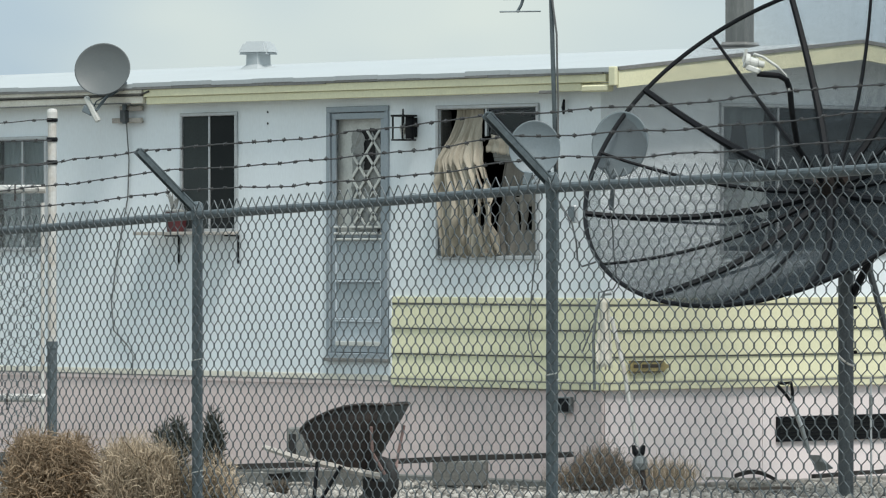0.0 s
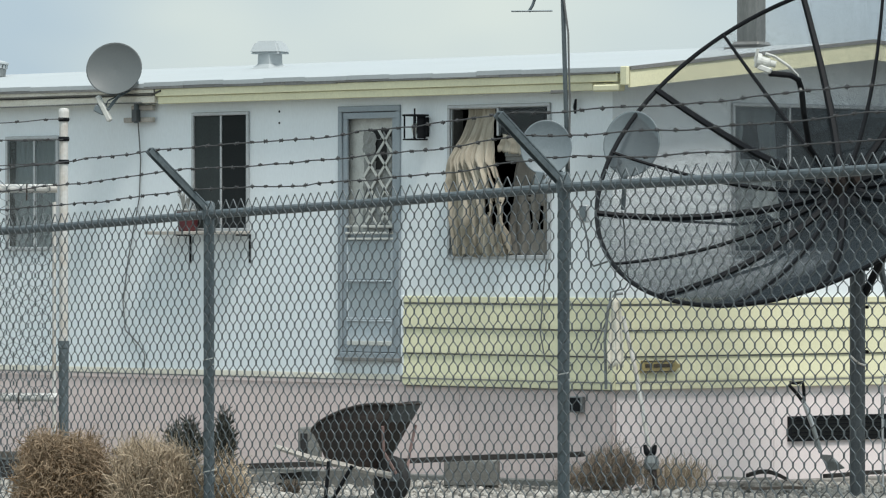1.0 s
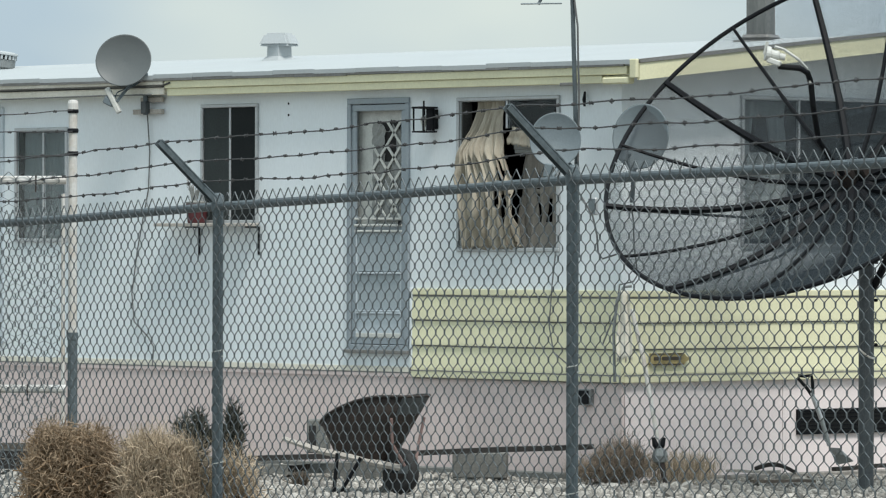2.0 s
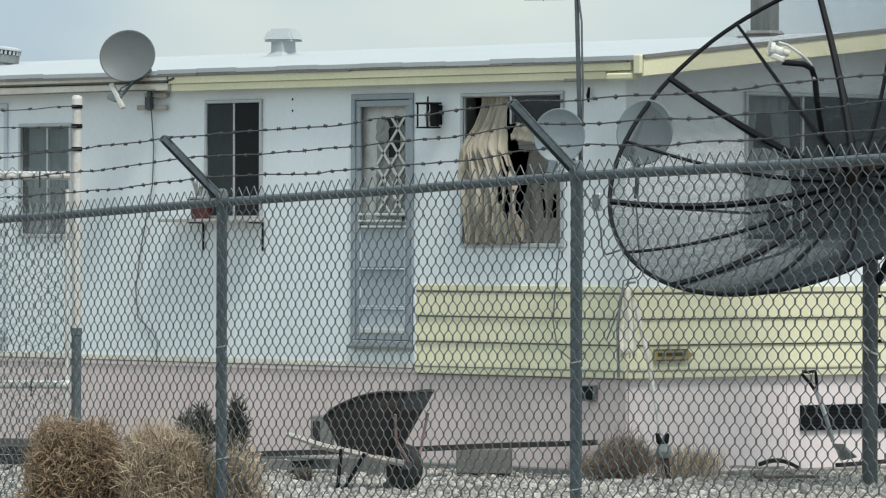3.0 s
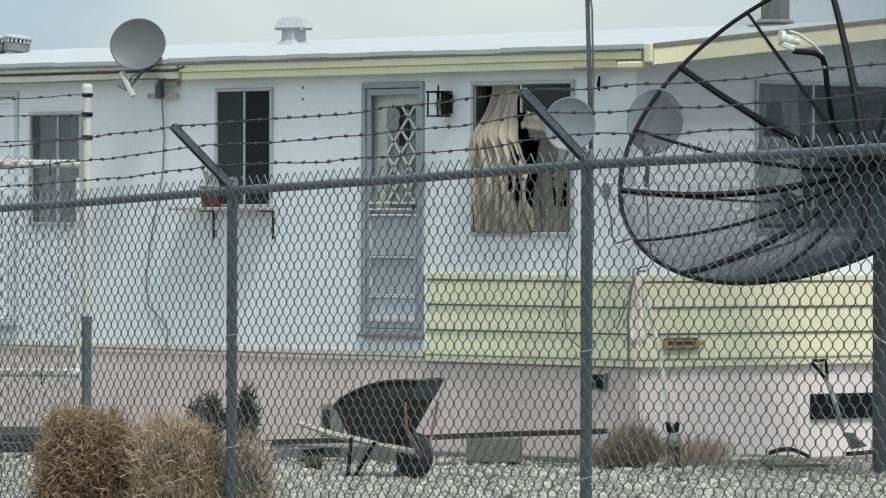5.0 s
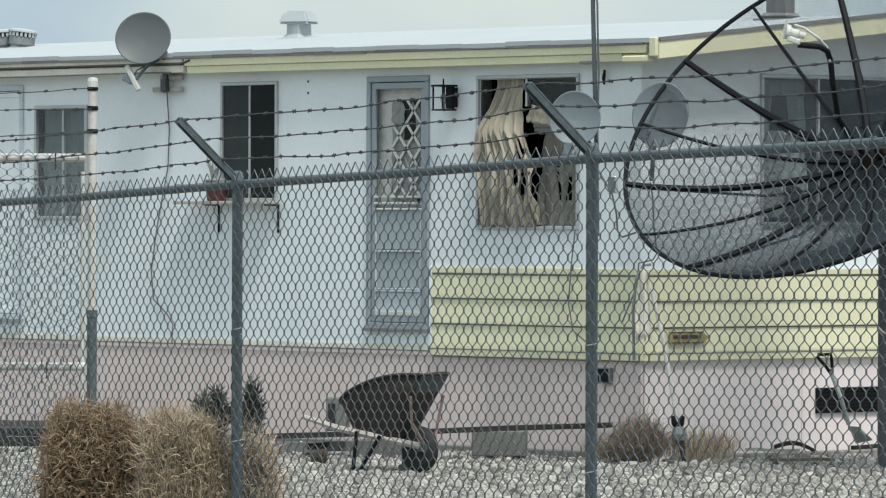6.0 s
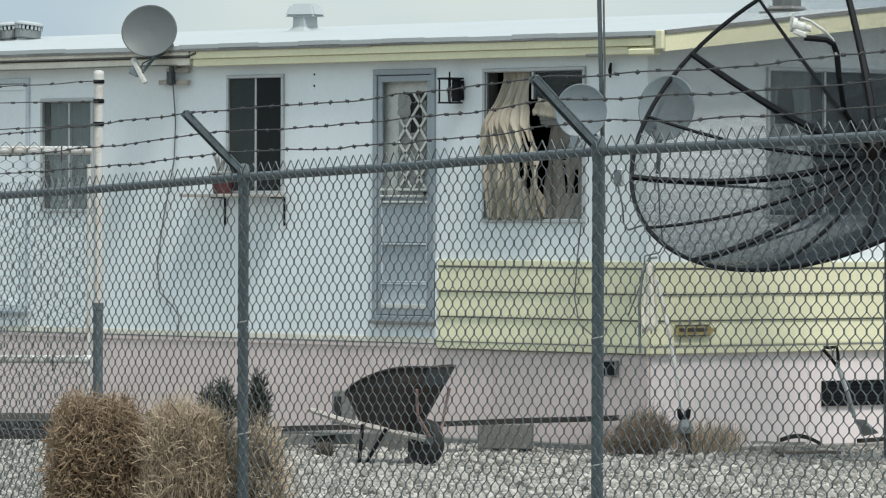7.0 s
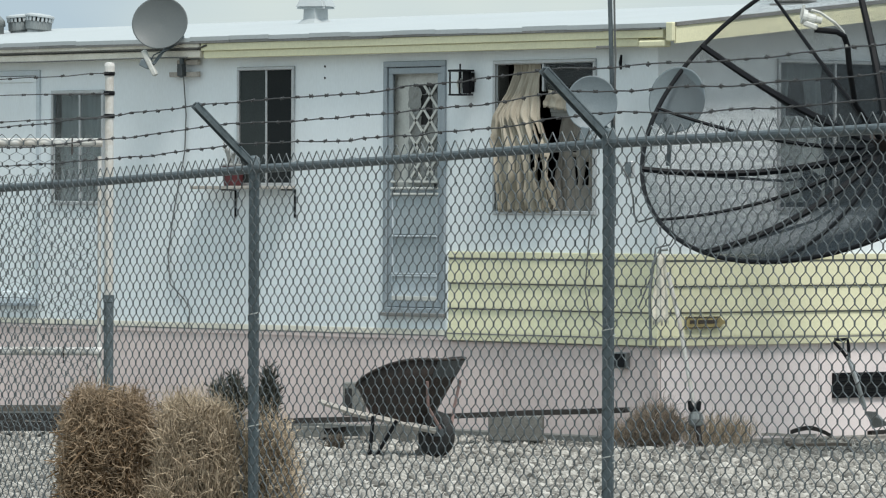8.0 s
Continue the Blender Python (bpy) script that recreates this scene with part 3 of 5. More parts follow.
# ---- small satellite dishes ----
def small_dish(label, at, normal, rx, ry, tint, foot, lnb_off, head_size=1.0, roll=0.0, group="small satellite dishes"):
    """An offset dish: oval shell with a rolled lip, bracket to its foot, and an arm with the receiver head."""
    th = thing("satellite_dish", label, "satellite dish", pose(*at), group)
    nn = Vector(normal).normalized()
    turn = nn.to_track_quat("Z", "Y").to_matrix().to_4x4()
    bm = bmesh.new()
    rings = []
    for rho, z in ((0.0, -0.045), (0.35, -0.040), (0.7, -0.022), (0.95, -0.002), (1.0, 0.004), (1.0, -0.006), (0.7, -0.030), (0.35, -0.050), (0.0, -0.056)):
        rings.append([bm.verts.new(((rho * rx + 1e-4) * math.cos(k * math.tau / 40), (rho * ry + 1e-4) * math.sin(k * math.tau / 40), z)) for k in range(40)])
    for r0, r1 in zip(rings, rings[1:]):
        for k in range(40):
            bm.faces.new((r0[k], r0[(k + 1) % 40], r1[(k + 1) % 40], r1[k]))
    bm.transform(turn @ pose(0, 0, 0, 0, 0, roll))
    part("reflector", bm, tint, th, smooth=True)
    back = nn * -0.085
    foot_v = Vector(foot) - Vector(at)
    knee = Vector((foot_v.x * 0.75, foot_v.y * 0.75, back.z - ry * 0.95))
    part("bracket", bar([back, back + nn * -0.03 + Vector((0, 0, -0.06)), knee, foot_v], 0.017, 8), M_GALV, th)
    head = Vector(lnb_off)
    part("arm", bar([knee * 0.6 + back * 0.4, head * 0.55 + Vector((0, 0, -ry * 0.75)), head], 0.013, 8), M_PALEDISH, th)
    bm = boxes((-0.03 + 0.009 * (head_size > 1), 0.03 - 0.009 * (head_size > 1), -0.022, 0.022, -0.06 * head_size, 0.045 * head_size), bevel=0.008)
    bm.transform(Matrix.Translation(head) @ pose(0, 0, 0, 0, -28 if head_size > 1 else 10, 30))
    rec = part("receiver_head", bm, M_PLASTIC if head_size > 1 else M_PALEDISH, th)
    bm = lathe(bmesh.new(), [(0.02, -0.04), (0.028, -0.04), (0.03, 0.0), (0.012, 0.02)], 12)
    bm.transform(Matrix.Translation(head - nn * 0.03) @ turn)
    part("horn", bm, M_PLASTIC if head_size > 1 else M_PALEDISH, rec)
    return th


first = small_dish("charcoal grey satellite dish on a wall bracket at the eave", (-5.725, -0.27, 3.236), (0.58, -0.78, 0.20), 0.232, 0.215, M_DISH, (-5.72, -0.02, 2.90), (-0.08, -0.05, -0.31), 2.2, 0)
for z in (2.918, 2.822):
    bm = boxes((-0.10 if z > 2.9 else -0.20, 0.17, 0.215, 0.25, z - 3.235 - 0.020, z - 3.235 + 0.020), bevel=0.004)
    bm.transform(pose(0.05, 0, 0))
    part("wall_plank", bm, M_PALEWOOD, first)
for dx in (-0.02, 0.05):
    part("stay", bar([(0.05, 0.16, -0.16), (dx - 0.06, 0.0, -0.26), (-0.08 + dx * 0.5, -0.05, -0.36)], 0.006, 6), M_GALV, first)
part("mast", bar([(0.05, 0.19, -0.44), (0.05, 0.19, -0.10)], 0.02, 8), M_GALV, first)
part("mast_clamp", boxes((0.02, 0.08, 0.16, 0.214, -0.43, -0.33), bevel=0.006), M_POST, first)
bm = boxes((-0.05, 0.04, -0.03, 0.03, -0.03, 0.03), bevel=0.008)
bm.transform(pose(-0.11, -0.05, -0.335, 0, 25, 30))
part("receiver_box", bm, M_PALEDISH, first)
small_dish("pale grey satellite dish on a mast before the large window", (-0.363, -0.479, 2.522), (0.70, -0.68, 0.15), 0.19, 0.205, M_PALEDISH, (-0.283, -0.316, 2.315), (0.10, -0.16, -0.22))
third = small_dish("slate grey satellite dish beside the house corner", (0.381, -0.324, 2.542), (0.35, -0.90, 0.15), 0.225, 0.242, M_MIDDISH, (0.195, -0.232, 2.064), (-0.05, -0.12, -0.12))

# ---- television mast with its aerial ----
aerial = thing("television_aerial", "thin steel mast with a television aerial, strapped to the eave", "aerial", pose(0, 0, 0))
part("mast", bar([(-0.398, -0.219, 1.658), (-0.367, -0.260, 2.367), (-0.342, -0.306, 2.948), (-0.334, -0.342, 3.696), (-0.337, -0.345, 3.862)], 0.017, 8), M_GALV, aerial)
part("cable", bar([(-0.316, -0.353, 3.653), (-0.291, -0.325, 3.363), (-0.303, -0.308, 3.114), (-0.320, -0.281, 2.865), (-0.332, -0.281, 2.366)], 0.008, 6), M_CABLE, aerial)
part("strap", boxes((-0.66, -0.50, -0.165, -0.125, 2.93, 2.955), bevel=0.004), M_EDGE, aerial)
part("boom", bar([(-0.371, -0.563, 3.665), (-0.393, -0.587, 3.566), (-0.412, -0.609, 3.516)], 0.012, 6), M_GALV, aerial)
part("boom", bar([(-0.322, -0.359, 3.737), (-0.371, -0.563, 3.665), (-0.417, -0.689, 3.626)], 0.014, 6), M_GALV, aerial)
part("element", bar([(-0.483, -0.718, 3.519), (-0.296, -0.479, 3.524)], 0.007, 6), M_GALV, aerial)
part("element", bar([(-0.467, -0.700, 3.611), (-0.271, -0.452, 3.616)], 0.007, 6), M_GALV, aerial)

# ---- door with torn screen, and the far door ----
def storm_door(span, fancy):
    a, b, z0, z1 = span
    w, h = a - b, z1 - z0
    at = pose(-a, -0.012, z0)
    door = part("door", frame_ring(w, h, 0.028, 0.045, 0.02), M_DOOR if fancy else M_DOORLOW, home, "grey metal storm door with a torn screen" if fancy else "plain white door")
    door.matrix_basis = at
    tone = M_DOOR if fancy else M_WHITE
    part("inner_frame", frame_ring(w - 0.10, h - 0.10, 0.020, 0.05, 0.025), tone, door).matrix_basis = pose(0.05, 0, 0.05)
    if not fancy:
        part("sill", boxes((0.0, w, -0.03, 0.0, -0.02, 0.006), bevel=0.003), M_DOOR, door)
        part("panel", boxes((0.09, w - 0.09, 0.02, 0.05, 0.09, h - 0.09)), tone, door)
        return door
    lo, hi = 0.99, h - 0.10
    for z0, z1, tone in ((0.09, 0.285, M_DOORLOW), (0.315, 0.588, M_DOORPANEL), (0.612, lo - 0.075, M_DOORPANEL)):
        part("kick_panel", boxes((0.10, w - 0.10, 0.018, 0.035, z0, z1), bevel=0.004), tone, door)
    part("panel_backing", boxes((0.09, w - 0.09, 0.036, 0.045, 0.09, lo - 0.02)), M_DOOR, door)
    for z in (0.292, 0.308, 0.60):
        part("rib", boxes((0.10, w - 0.10, -0.004, 0.017, z - 0.007, z + 0.007), bevel=0.003), M_DOORLOW, door)
    part("bottom_strip", boxes((0.10, w - 0.10, 0.002, 0.017, 0.10, 0.135), bevel=0.003), M_PLASTIC, door)
    for x_ in (0.096, w - 0.104):
        part("panel_bead", boxes((x_, x_ + 0.009, 0.004, 0.03, 0.092, lo - 0.08), bevel=0.002), M_DOORLOW, door)
    for z in (lo - 0.065, lo - 0.02, lo + 0.03):
        part("push_bar", boxes((0.085, w - 0.085, -0.004, 0.016, z - 0.009, z + 0.009), bevel=0.004), M_PLASTIC, door)
    part("latch", boxes((w - 0.115, w - 0.085, -0.016, -0.005, lo - 0.02, lo + 0.015), bevel=0.004), M_BLACK, door)
    part("inner_door", boxes((0.052, w - 0.052, 0.07, 0.10, lo - 0.09, h - 0.055)), M_PLASTIC, door)
    # torn screen cloth: hangs in the right two thirds with a dark hole
    bm = bmesh.new()
    rng = random.Random(3)
    cols, rws = 14, 22
    hole = {(c, q) for c in range(14) for q in range(22) if ((c - 8.5) / 3.6) ** 2 + ((q - 17.0) / 3.8) ** 2 < 1 + 0.25 * math.sin(c * 2.1 + q)}
    vs = [[bm.verts.new((0.24 + 0.34 * c / cols + rng.uniform(-0.006, 0.006), 0.050 + rng.uniform(-0.008, 0.008), lo + 0.01 + (hi - lo - 0.14) * q / rws + (rng.uniform(-0.03, 0.05) if q == rws else 0))) for q in range(rws + 1)] for c in range(cols + 1)]
    for c in range(cols):
        for q in range(rws):
            if (c, q) not in hole:
                bm.faces.new((vs[c][q], vs[c + 1][q], vs[c + 1][q + 1], vs[c][q + 1]))
    part("torn_screen", bm, M_SHEER, door, "dirty torn insect screen")
    # Black panel on the inner door paints the dark seen through the torn hole.
    part("gap_shade_panel", boxes((0.34, 0.62, 0.064, 0.068, hi - 0.42, hi - 0.08)), M_RUBBER, door)
    # white crossed grille strips
    x0, x1 = 0.26, 0.60
    for k in range(4):
        za, zb = lo + 0.03 + k * 0.19, lo + 0.03 + (k + 1) * 0.19
        for xa, xb in ((x0, (x0 + x1) / 2), ((x0 + x1) / 2, x1)):
            for p0, p1 in (((xa, za), (xb, zb)), ((xb, za), (xa, zb))):
                if k == 3 and xb < x1:
                    continue
                dirv = Vector((p1[0] - p0[0], 0, p1[1] - p0[1])).normalized()
                side = Vector((dirv.z, 0, -dirv.x)) * 0.011
                bm = bmesh.new()
                q = [Vector((p0[0], 0.030, p0[1])) - side, Vector((p0[0], 0.030, p0[1])) + side, Vector((p1[0], 0.030, p1[1])) + side, Vector((p1[0], 0.030, p1[1])) - side]
                fr = [bm.verts.new(v_) for v_ in q]
                bk = [bm.verts.new(v_ + Vector((0, 0.006, 0))) for v_ in q]
                bm.faces.new(fr)
                bm.faces.new(bk[::-1])
                for i in range(4):
                    bm.faces.new((fr[i], bk[i], bk[(i + 1) % 4], fr[(i + 1) % 4]))
                part("grille_strip", bm, M_PLASTIC, door)
    part("sill", boxes((-0.01, w + 0.01, -0.03, 0.02, -0.02, 0.006), bevel=0.003), M_EDGE, door)
    return door


storm_door(DOOR, True)
storm_door(DOOR_FAR, False)


# ---- windows ----
def window(span, label, m, mullion, panes=(True, True), stub=0.0, cover=(M_GLASS, M_GLASS)):
    """An aluminium slider: outer frame, upright, two panes; x along the wall from its far side."""
    w, h = span
    win = part("window", frame_ring(w, h, 0.024, 0.028, 0.006), M_ALU, home, label)
    win.matrix_basis = m
    # Added dark strips cover the white reveals, the opening's shade put in colour.
    for x0 in (0.035, w - 0.05):
        part("jamb_shade_strip", boxes((x0, x0 + 0.015, 0.008, 0.105, 0.035, h - 0.035)), M_TAR, win)
    part("upright", boxes((mullion - 0.011, mullion + 0.011, -0.008, 0.02, max(0.029, stub), h - 0.029), bevel=0.003), M_ALU, win)
    for on, x0, x1, sheet_mat in ((panes[0], 0.029, mullion - 0.012, cover[0]), (panes[1], mullion + 0.012, w - 0.029, cover[1])):
        if on:
            pane = part("pane", boxes((x0, x1, 0.000, 0.004, max(0.029, stub), h - 0.029)), sheet_mat, win)
            pane.visible_shadow = False
    return win


def on_long(span):
    return (span[0] - span[1], span[3] - span[2]), pose(-span[0], -0.004, span[2])


s_, m_ = on_long(WIN_SMALL)
window(s_, "dark sliding window in an aluminium frame", m_, 0.36, cover=(M_DIMPANE, M_DARKPANE))
s_, m_ = on_long(WIN_LARGE)
window(s_, "broken window with a curtain hanging out", m_, 0.56, (False, True), 0.93)
s_, m_ = on_long(WIN_FAR)
window(s_, "dusty sliding window with drawn blind", m_, 0.38)
# Its right pane is a dark sheet painted for the unlit room, not glass.
window((WIN_END[1] - WIN_END[0], WIN_END[3] - WIN_END[2]), "wide gable window in a white frame", pose(XE + 0.004, WIN_END[0], WIN_END[2], 0, 0, 90), 0.62, cover=(M_GLASS, M_DARKPANE))


def cloth(name, label, material, width_top, width_low, height, folds, depth, m, seed, ragged=0.0, gaps=(), spill=0.0, cols=60, rws=24, out=0.0, tuck=0.0):
    """Hanging cloth in x and z from z 0 downwards, gathered into folds."""
    rng = random.Random(seed)
    ph = [rng.uniform(0, 6.28) for _ in range(4)]
    bm = bmesh.new()
    vs = []
    for c in range(cols + 1):
        u = c / cols
        col = []
        for q in range(rws + 1):
            t_ = q / rws
            wid = width_top + (width_low - width_top) * min(1.0, t_ * 1.6)
            uu = u + 0.02 * math.sin(5 * t_ + ph[0] + 9 * u)
            x = (uu - 0.62) * wid
            y = depth * (math.sin(folds * math.tau * uu + ph[1] + 0.8 * math.sin(3 * t_ + ph[2])) + 0.4 * math.sin(folds * 2.3 * math.tau * uu + ph[3])) - spill * max(0, 0.5 - u) * 2 * math.sin(math.pi * min(1, t_ * 1.15))
            y -= out * min(1.0, t_ * 3.0)
            x += tuck * max(0.0, t_ - 0.5) * 2 * (1 - u)
            y += depth * (1.1 * noise.noise(Vector((u * 5.0, t_ * 2.5, seed))) + 0.8 * noise.noise(Vector((u * 14.0, t_ * 4.0 + 5 * u, seed + 3))))
            x += 0.09 * wid * noise.noise(Vector((u * 3.0 + 7, t_ * 3.5, seed)))
            z = -height * t_ + (rng.uniform(-ragged, ragged) if q == rws else 0)
            col.append(bm.verts.new((x, y, z)))
        vs.append(col)
    for c in range(cols):
        for q in range(rws):
            if not any(g[0] < c / cols < g[1] and g[2] < q / rws < g[3] for g in gaps):
                bm.faces.new((vs[c][q], vs[c + 1][q], vs[c + 1][q + 1], vs[c][q + 1]))
    bm.transform(m)
    ob = part(name, bm, material, None, smooth=True)
    mod = ob.modifiers.new("thickness", "SOLIDIFY")
    mod.thickness = 0.003
    return tagged(ob, label, "curtain")


def blown_curtain():
    """A long curtain gathered at its rod, blown out over the sill in uneven folds."""
    x0, wide, top, tall = -WIN_LARGE[0], WIN_LARGE[0] - WIN_LARGE[1], 2.848, 1.125
    way = ((0.0, 0.14, 0.40), (0.11, 0.14, 0.41), (0.20, 0.13, 0.43), (0.27, 0.09, 0.45), (0.36, 0.05, 0.48), (0.52, 0.06, 0.58), (0.68, 0.10, 0.62), (1.0, 0.09, 0.64))
    bm = bmesh.new()
    cols, rws = 150, 44
    vs = []
    for c in range(cols + 1):
        u = c / cols
        line = []
        for q in range(rws + 1):
            t_ = q / rws
            k = max(i for i in range(len(way) - 1) if way[i][0] <= t_)
            f_ = (t_ - way[k][0]) / (way[k + 1][0] - way[k][0])
            lo = way[k][1] + (way[k + 1][1] - way[k][1]) * f_
            hi = way[k][2] + (way[k + 1][2] - way[k][2]) * f_
            w_ = u + 0.15 * noise.noise(Vector((u * 2.6, t_ * 2.2, 2.0))) + 0.035 * noise.noise(Vector((u * 9.0, t_ * 5.0, 6.0)))
            ridge = abs(math.sin(math.pi * (5.5 * w_ + 0.3))) ** 0.6 + 0.5 * abs(math.sin(math.pi * (11.0 * w_ + 1.7 * t_ * (1 - u)))) * (0.4 + t_)
            swell = min(1.0, max(0.0, (t_ - 0.05) / 0.3))
            y = 0.085 - 0.085 * swell - (0.025 + 0.050 * swell) * ridge + 0.03 * noise.noise(Vector((u * 6, t_ * 5, 9.0)))
            y += 0.06 * max(0.0, t_ - 0.75) * 4
            z = top - tall * t_ + (0.035 * noise.noise(Vector((u * 11, 3.0, 1.0))) if q == rws else 0)
            line.append(bm.verts.new((x0 + wide * (lo + (hi - lo) * u), y, z)))
        vs.append(line)
    tears = ((0.30, 0.325, 0.06, 0.30), (0.655, 0.675, 0.40, 0.72), (0.79, 0.82, 0.45, 0.97), (0.885, 0.92, 0.38, 0.80), (0.50, 0.515, 0.70, 0.98), (0.955, 0.98, 0.62, 1.0))
    for c in range(cols):
        for q in range(rws):
            if not any(g[0] < (c + 0.5) / cols + 0.02 * math.sin(9 * q / rws) < g[1] and g[2] < q / rws < g[3] for g in tears):
                bm.faces.new((vs[c][q], vs[c + 1][q], vs[c + 1][q + 1], vs[c][q + 1]))
    ob = part("curtain", bm, M_CLOTH, None, smooth=True)
    mod = ob.modifiers.new("thickness", "SOLIDIFY")
    mod.thickness = 0.003
    return tagged(ob, "tan gathered curtain blown out through the broken window", "curtain")


blown_curtain()
cloth("curtain", "torn dusty curtain behind the large window", M_BLIND, 0.52, 0.54, 0.85, 4.0, 0.014, pose(-1.02, 0.10, 2.56), 8, 0.01, gaps=((0.30, 0.40, 0.33, 0.45), (0.28, 0.37, 0.48, 0.75), (0.48, 0.60, 0.50, 0.75), (0.60, 0.68, 0.72, 0.84), (0.45, 1.0, -0.1, 0.06), (0.58, 1.0, 0.05, 0.13), (0.70, 1.0, 0.12, 0.20), (0.84, 1.0, 0.19, 0.25)))
cloth("curtain", "short torn pale strip of curtain caught in the broken window", M_CLOTH, 0.22, 0.25, 0.13, 1.5, 0.012, pose(-WIN_LARGE[0] + 0.66 * (WIN_LARGE[0] - WIN_LARGE[1]), -0.02, WIN_LARGE[3] - 0.21 * (WIN_LARGE[3] - WIN_LARGE[2]), 0, 8), 31, 0.012, cols=24, rws=8)
cloth("curtain", "drawn dusty blind behind the small far window", M_DUSTBLIND, 0.74, 0.74, 0.90, 9, 0.006, pose(-7.05, 0.055, 2.69), 12)
cloth("curtain", "stained pale curtain inside the gable window", M_DUSTBLIND, 0.50, 0.52, 1.05, 3.5, 0.015, pose(XE - 0.085, 1.614, 2.85, 0, 0, 90), 15, gaps=((0.25, 0.55, 0.12, 0.36),))
tagged(part("pelmet_box", boxes((-1.40, -1.18, 0.05, 0.10, 2.47, 2.60), (-1.40, -1.14, 0.06, 0.09, 2.44, 2.48), bevel=0.006), M_SHEER, None), "pale grey broken box inside the large window", "box")
fan = thing("box_fan", "small dark fan standing inside the gable window", "fan", pose(XE - 0.10, 1.664, 1.77))
part("base", boxes((-0.05, 0.04, -0.10, 0.10, 0.0, 0.03), bevel=0.006), M_BLACK, fan)
bm = lathe(bmesh.new(), [(0.02, -0.03), (0.12, -0.03), (0.14, 0.0), (0.12, 0.03), (0.02, 0.04)], 20)
bm.transform(pose(0, 0, 0.15, 0, 90, 0))
part("cage", bm, M_BLACK, fan)

# ---- wall lantern by the door ----
lamp = thing("wall_lantern", "square black wall lantern with open glass sides", "wall lamp", pose(-2.235, -0.004, 2.615))
part("back_plate", boxes((-0.045, 0.045, -0.02, 0.0, 0.02, 0.17), bevel=0.004), M_BLACK, lamp)
for dx in (-0.055, 0.055):
    for y in (-0.055, -0.165):
        part("corner_bar", boxes((dx - 0.005, dx + 0.005, y - 0.005, y + 0.005, 0.005, 0.175)), M_BLACK, lamp)
part("roof", boxes((-0.07, 0.07, -0.18, -0.022, 0.175, 0.19), bevel=0.005), M_BLACK, lamp)
part("floor", boxes((-0.066, 0.066, -0.176, -0.03, -0.008, 0.004), bevel=0.003), M_BLACK, lamp)
part("finial", bar([(0, -0.11, 0.19), (0, -0.11, 0.235)], 0.007, 6), M_BLACK, lamp)
part("bulb", lathe(bmesh.new(), [(0.01, 0.0), (0.014, 0.03), (0.028, 0.07), (0.024, 0.10), (0.006, 0.115)], 12, pose(0, -0.11, 0.01)), M_PLASTIC, lamp)
part("side_plate", boxes((0.049, 0.054, -0.130, -0.060, 0.006, 0.174)), M_BLACK, lamp)

clip = part("cable_clip", bar([(-0.53, -0.03, 2.78), (-0.53, -0.035, 2.83), (-0.525, -0.03, 2.89)], [0.008, 0.014, 0.008], 8), M_BLACK, None)
tagged(clip, "small black insulator on the wall beside the mast", "insulator")
for s0, z0 in ((3.97, 2.86), (3.97, 2.77), (2.40, 1.94)):
    part("screw", lathe(bmesh.new(), [(0.009, 0.0), (0.009, 0.004), (0.004, 0.006)], 8, pose(-s0, -0.001, z0, 90, 0, 0)), M_BLACK, home)

# ---- window shelf with a red tin ----
shelf = thing("window_shelf", "narrow weathered shelf on two iron brackets under the window", "shelf", pose(-4.90, 0, 1.905))
part("board", boxes((-0.56, 0.60, -0.17, -0.026, -0.012, 0.014), bevel=0.004), M_PALEWOOD, shelf)
for x in (-0.17, 0.575):
    part("bracket", boxes((x - 0.006, x + 0.006, -0.016, -0.003, -0.24, -0.013), (x - 0.006, x + 0.006, -0.15, -0.017, -0.024, -0.013)), M_BLACK, shelf)
tin = thing("red_tin", "faded red metal tin on the window shelf", "tin", pose(-4.99, -0.10, 1.919))
part("body", lathe(bmesh.new(), [(0.07, 0.0), (0.075, 0.01), (0.09, 0.15), (0.095, 0.155), (0.08, 0.157)], 20), M_RED, tin)
part("lid", lathe(bmesh.new(), [(0.088, 0.157), (0.09, 0.17), (0.03, 0.18)], 20), M_SHEER, tin)
plant = thing("dry_potted_plant", "withered grey plant in the red tin", "plant", pose(-5.02, -0.10, 2.09))
bm = bmesh.new()
rng = random.Random(9)
for i in range(60):
    a = rng.uniform(0, 6.28)
    l_ = rng.uniform(0.05, 0.13)
    tube(bm, [(0.02 * math.cos(a), 0.02 * math.sin(a), 0), (l_ * 0.5 * math.cos(a), l_ * 0.3 * math.sin(a), l_), (l_ * 0.8 * math.cos(a), l_ * 0.5 * math.sin(a), l_ * rng.uniform(1.1, 1.8))], [0.004, 0.004, 0.002], 4, False)
part("stems", bm, M_SHEER, plant)

# ---- cables on the wall ----
def wall_cable(label, pts, rad=0.0055):
    ob = part("wall_cable", bar(pts, rad, 6), M_CABLE, None)
    tagged(ob, label, "cable", "cables on the house")


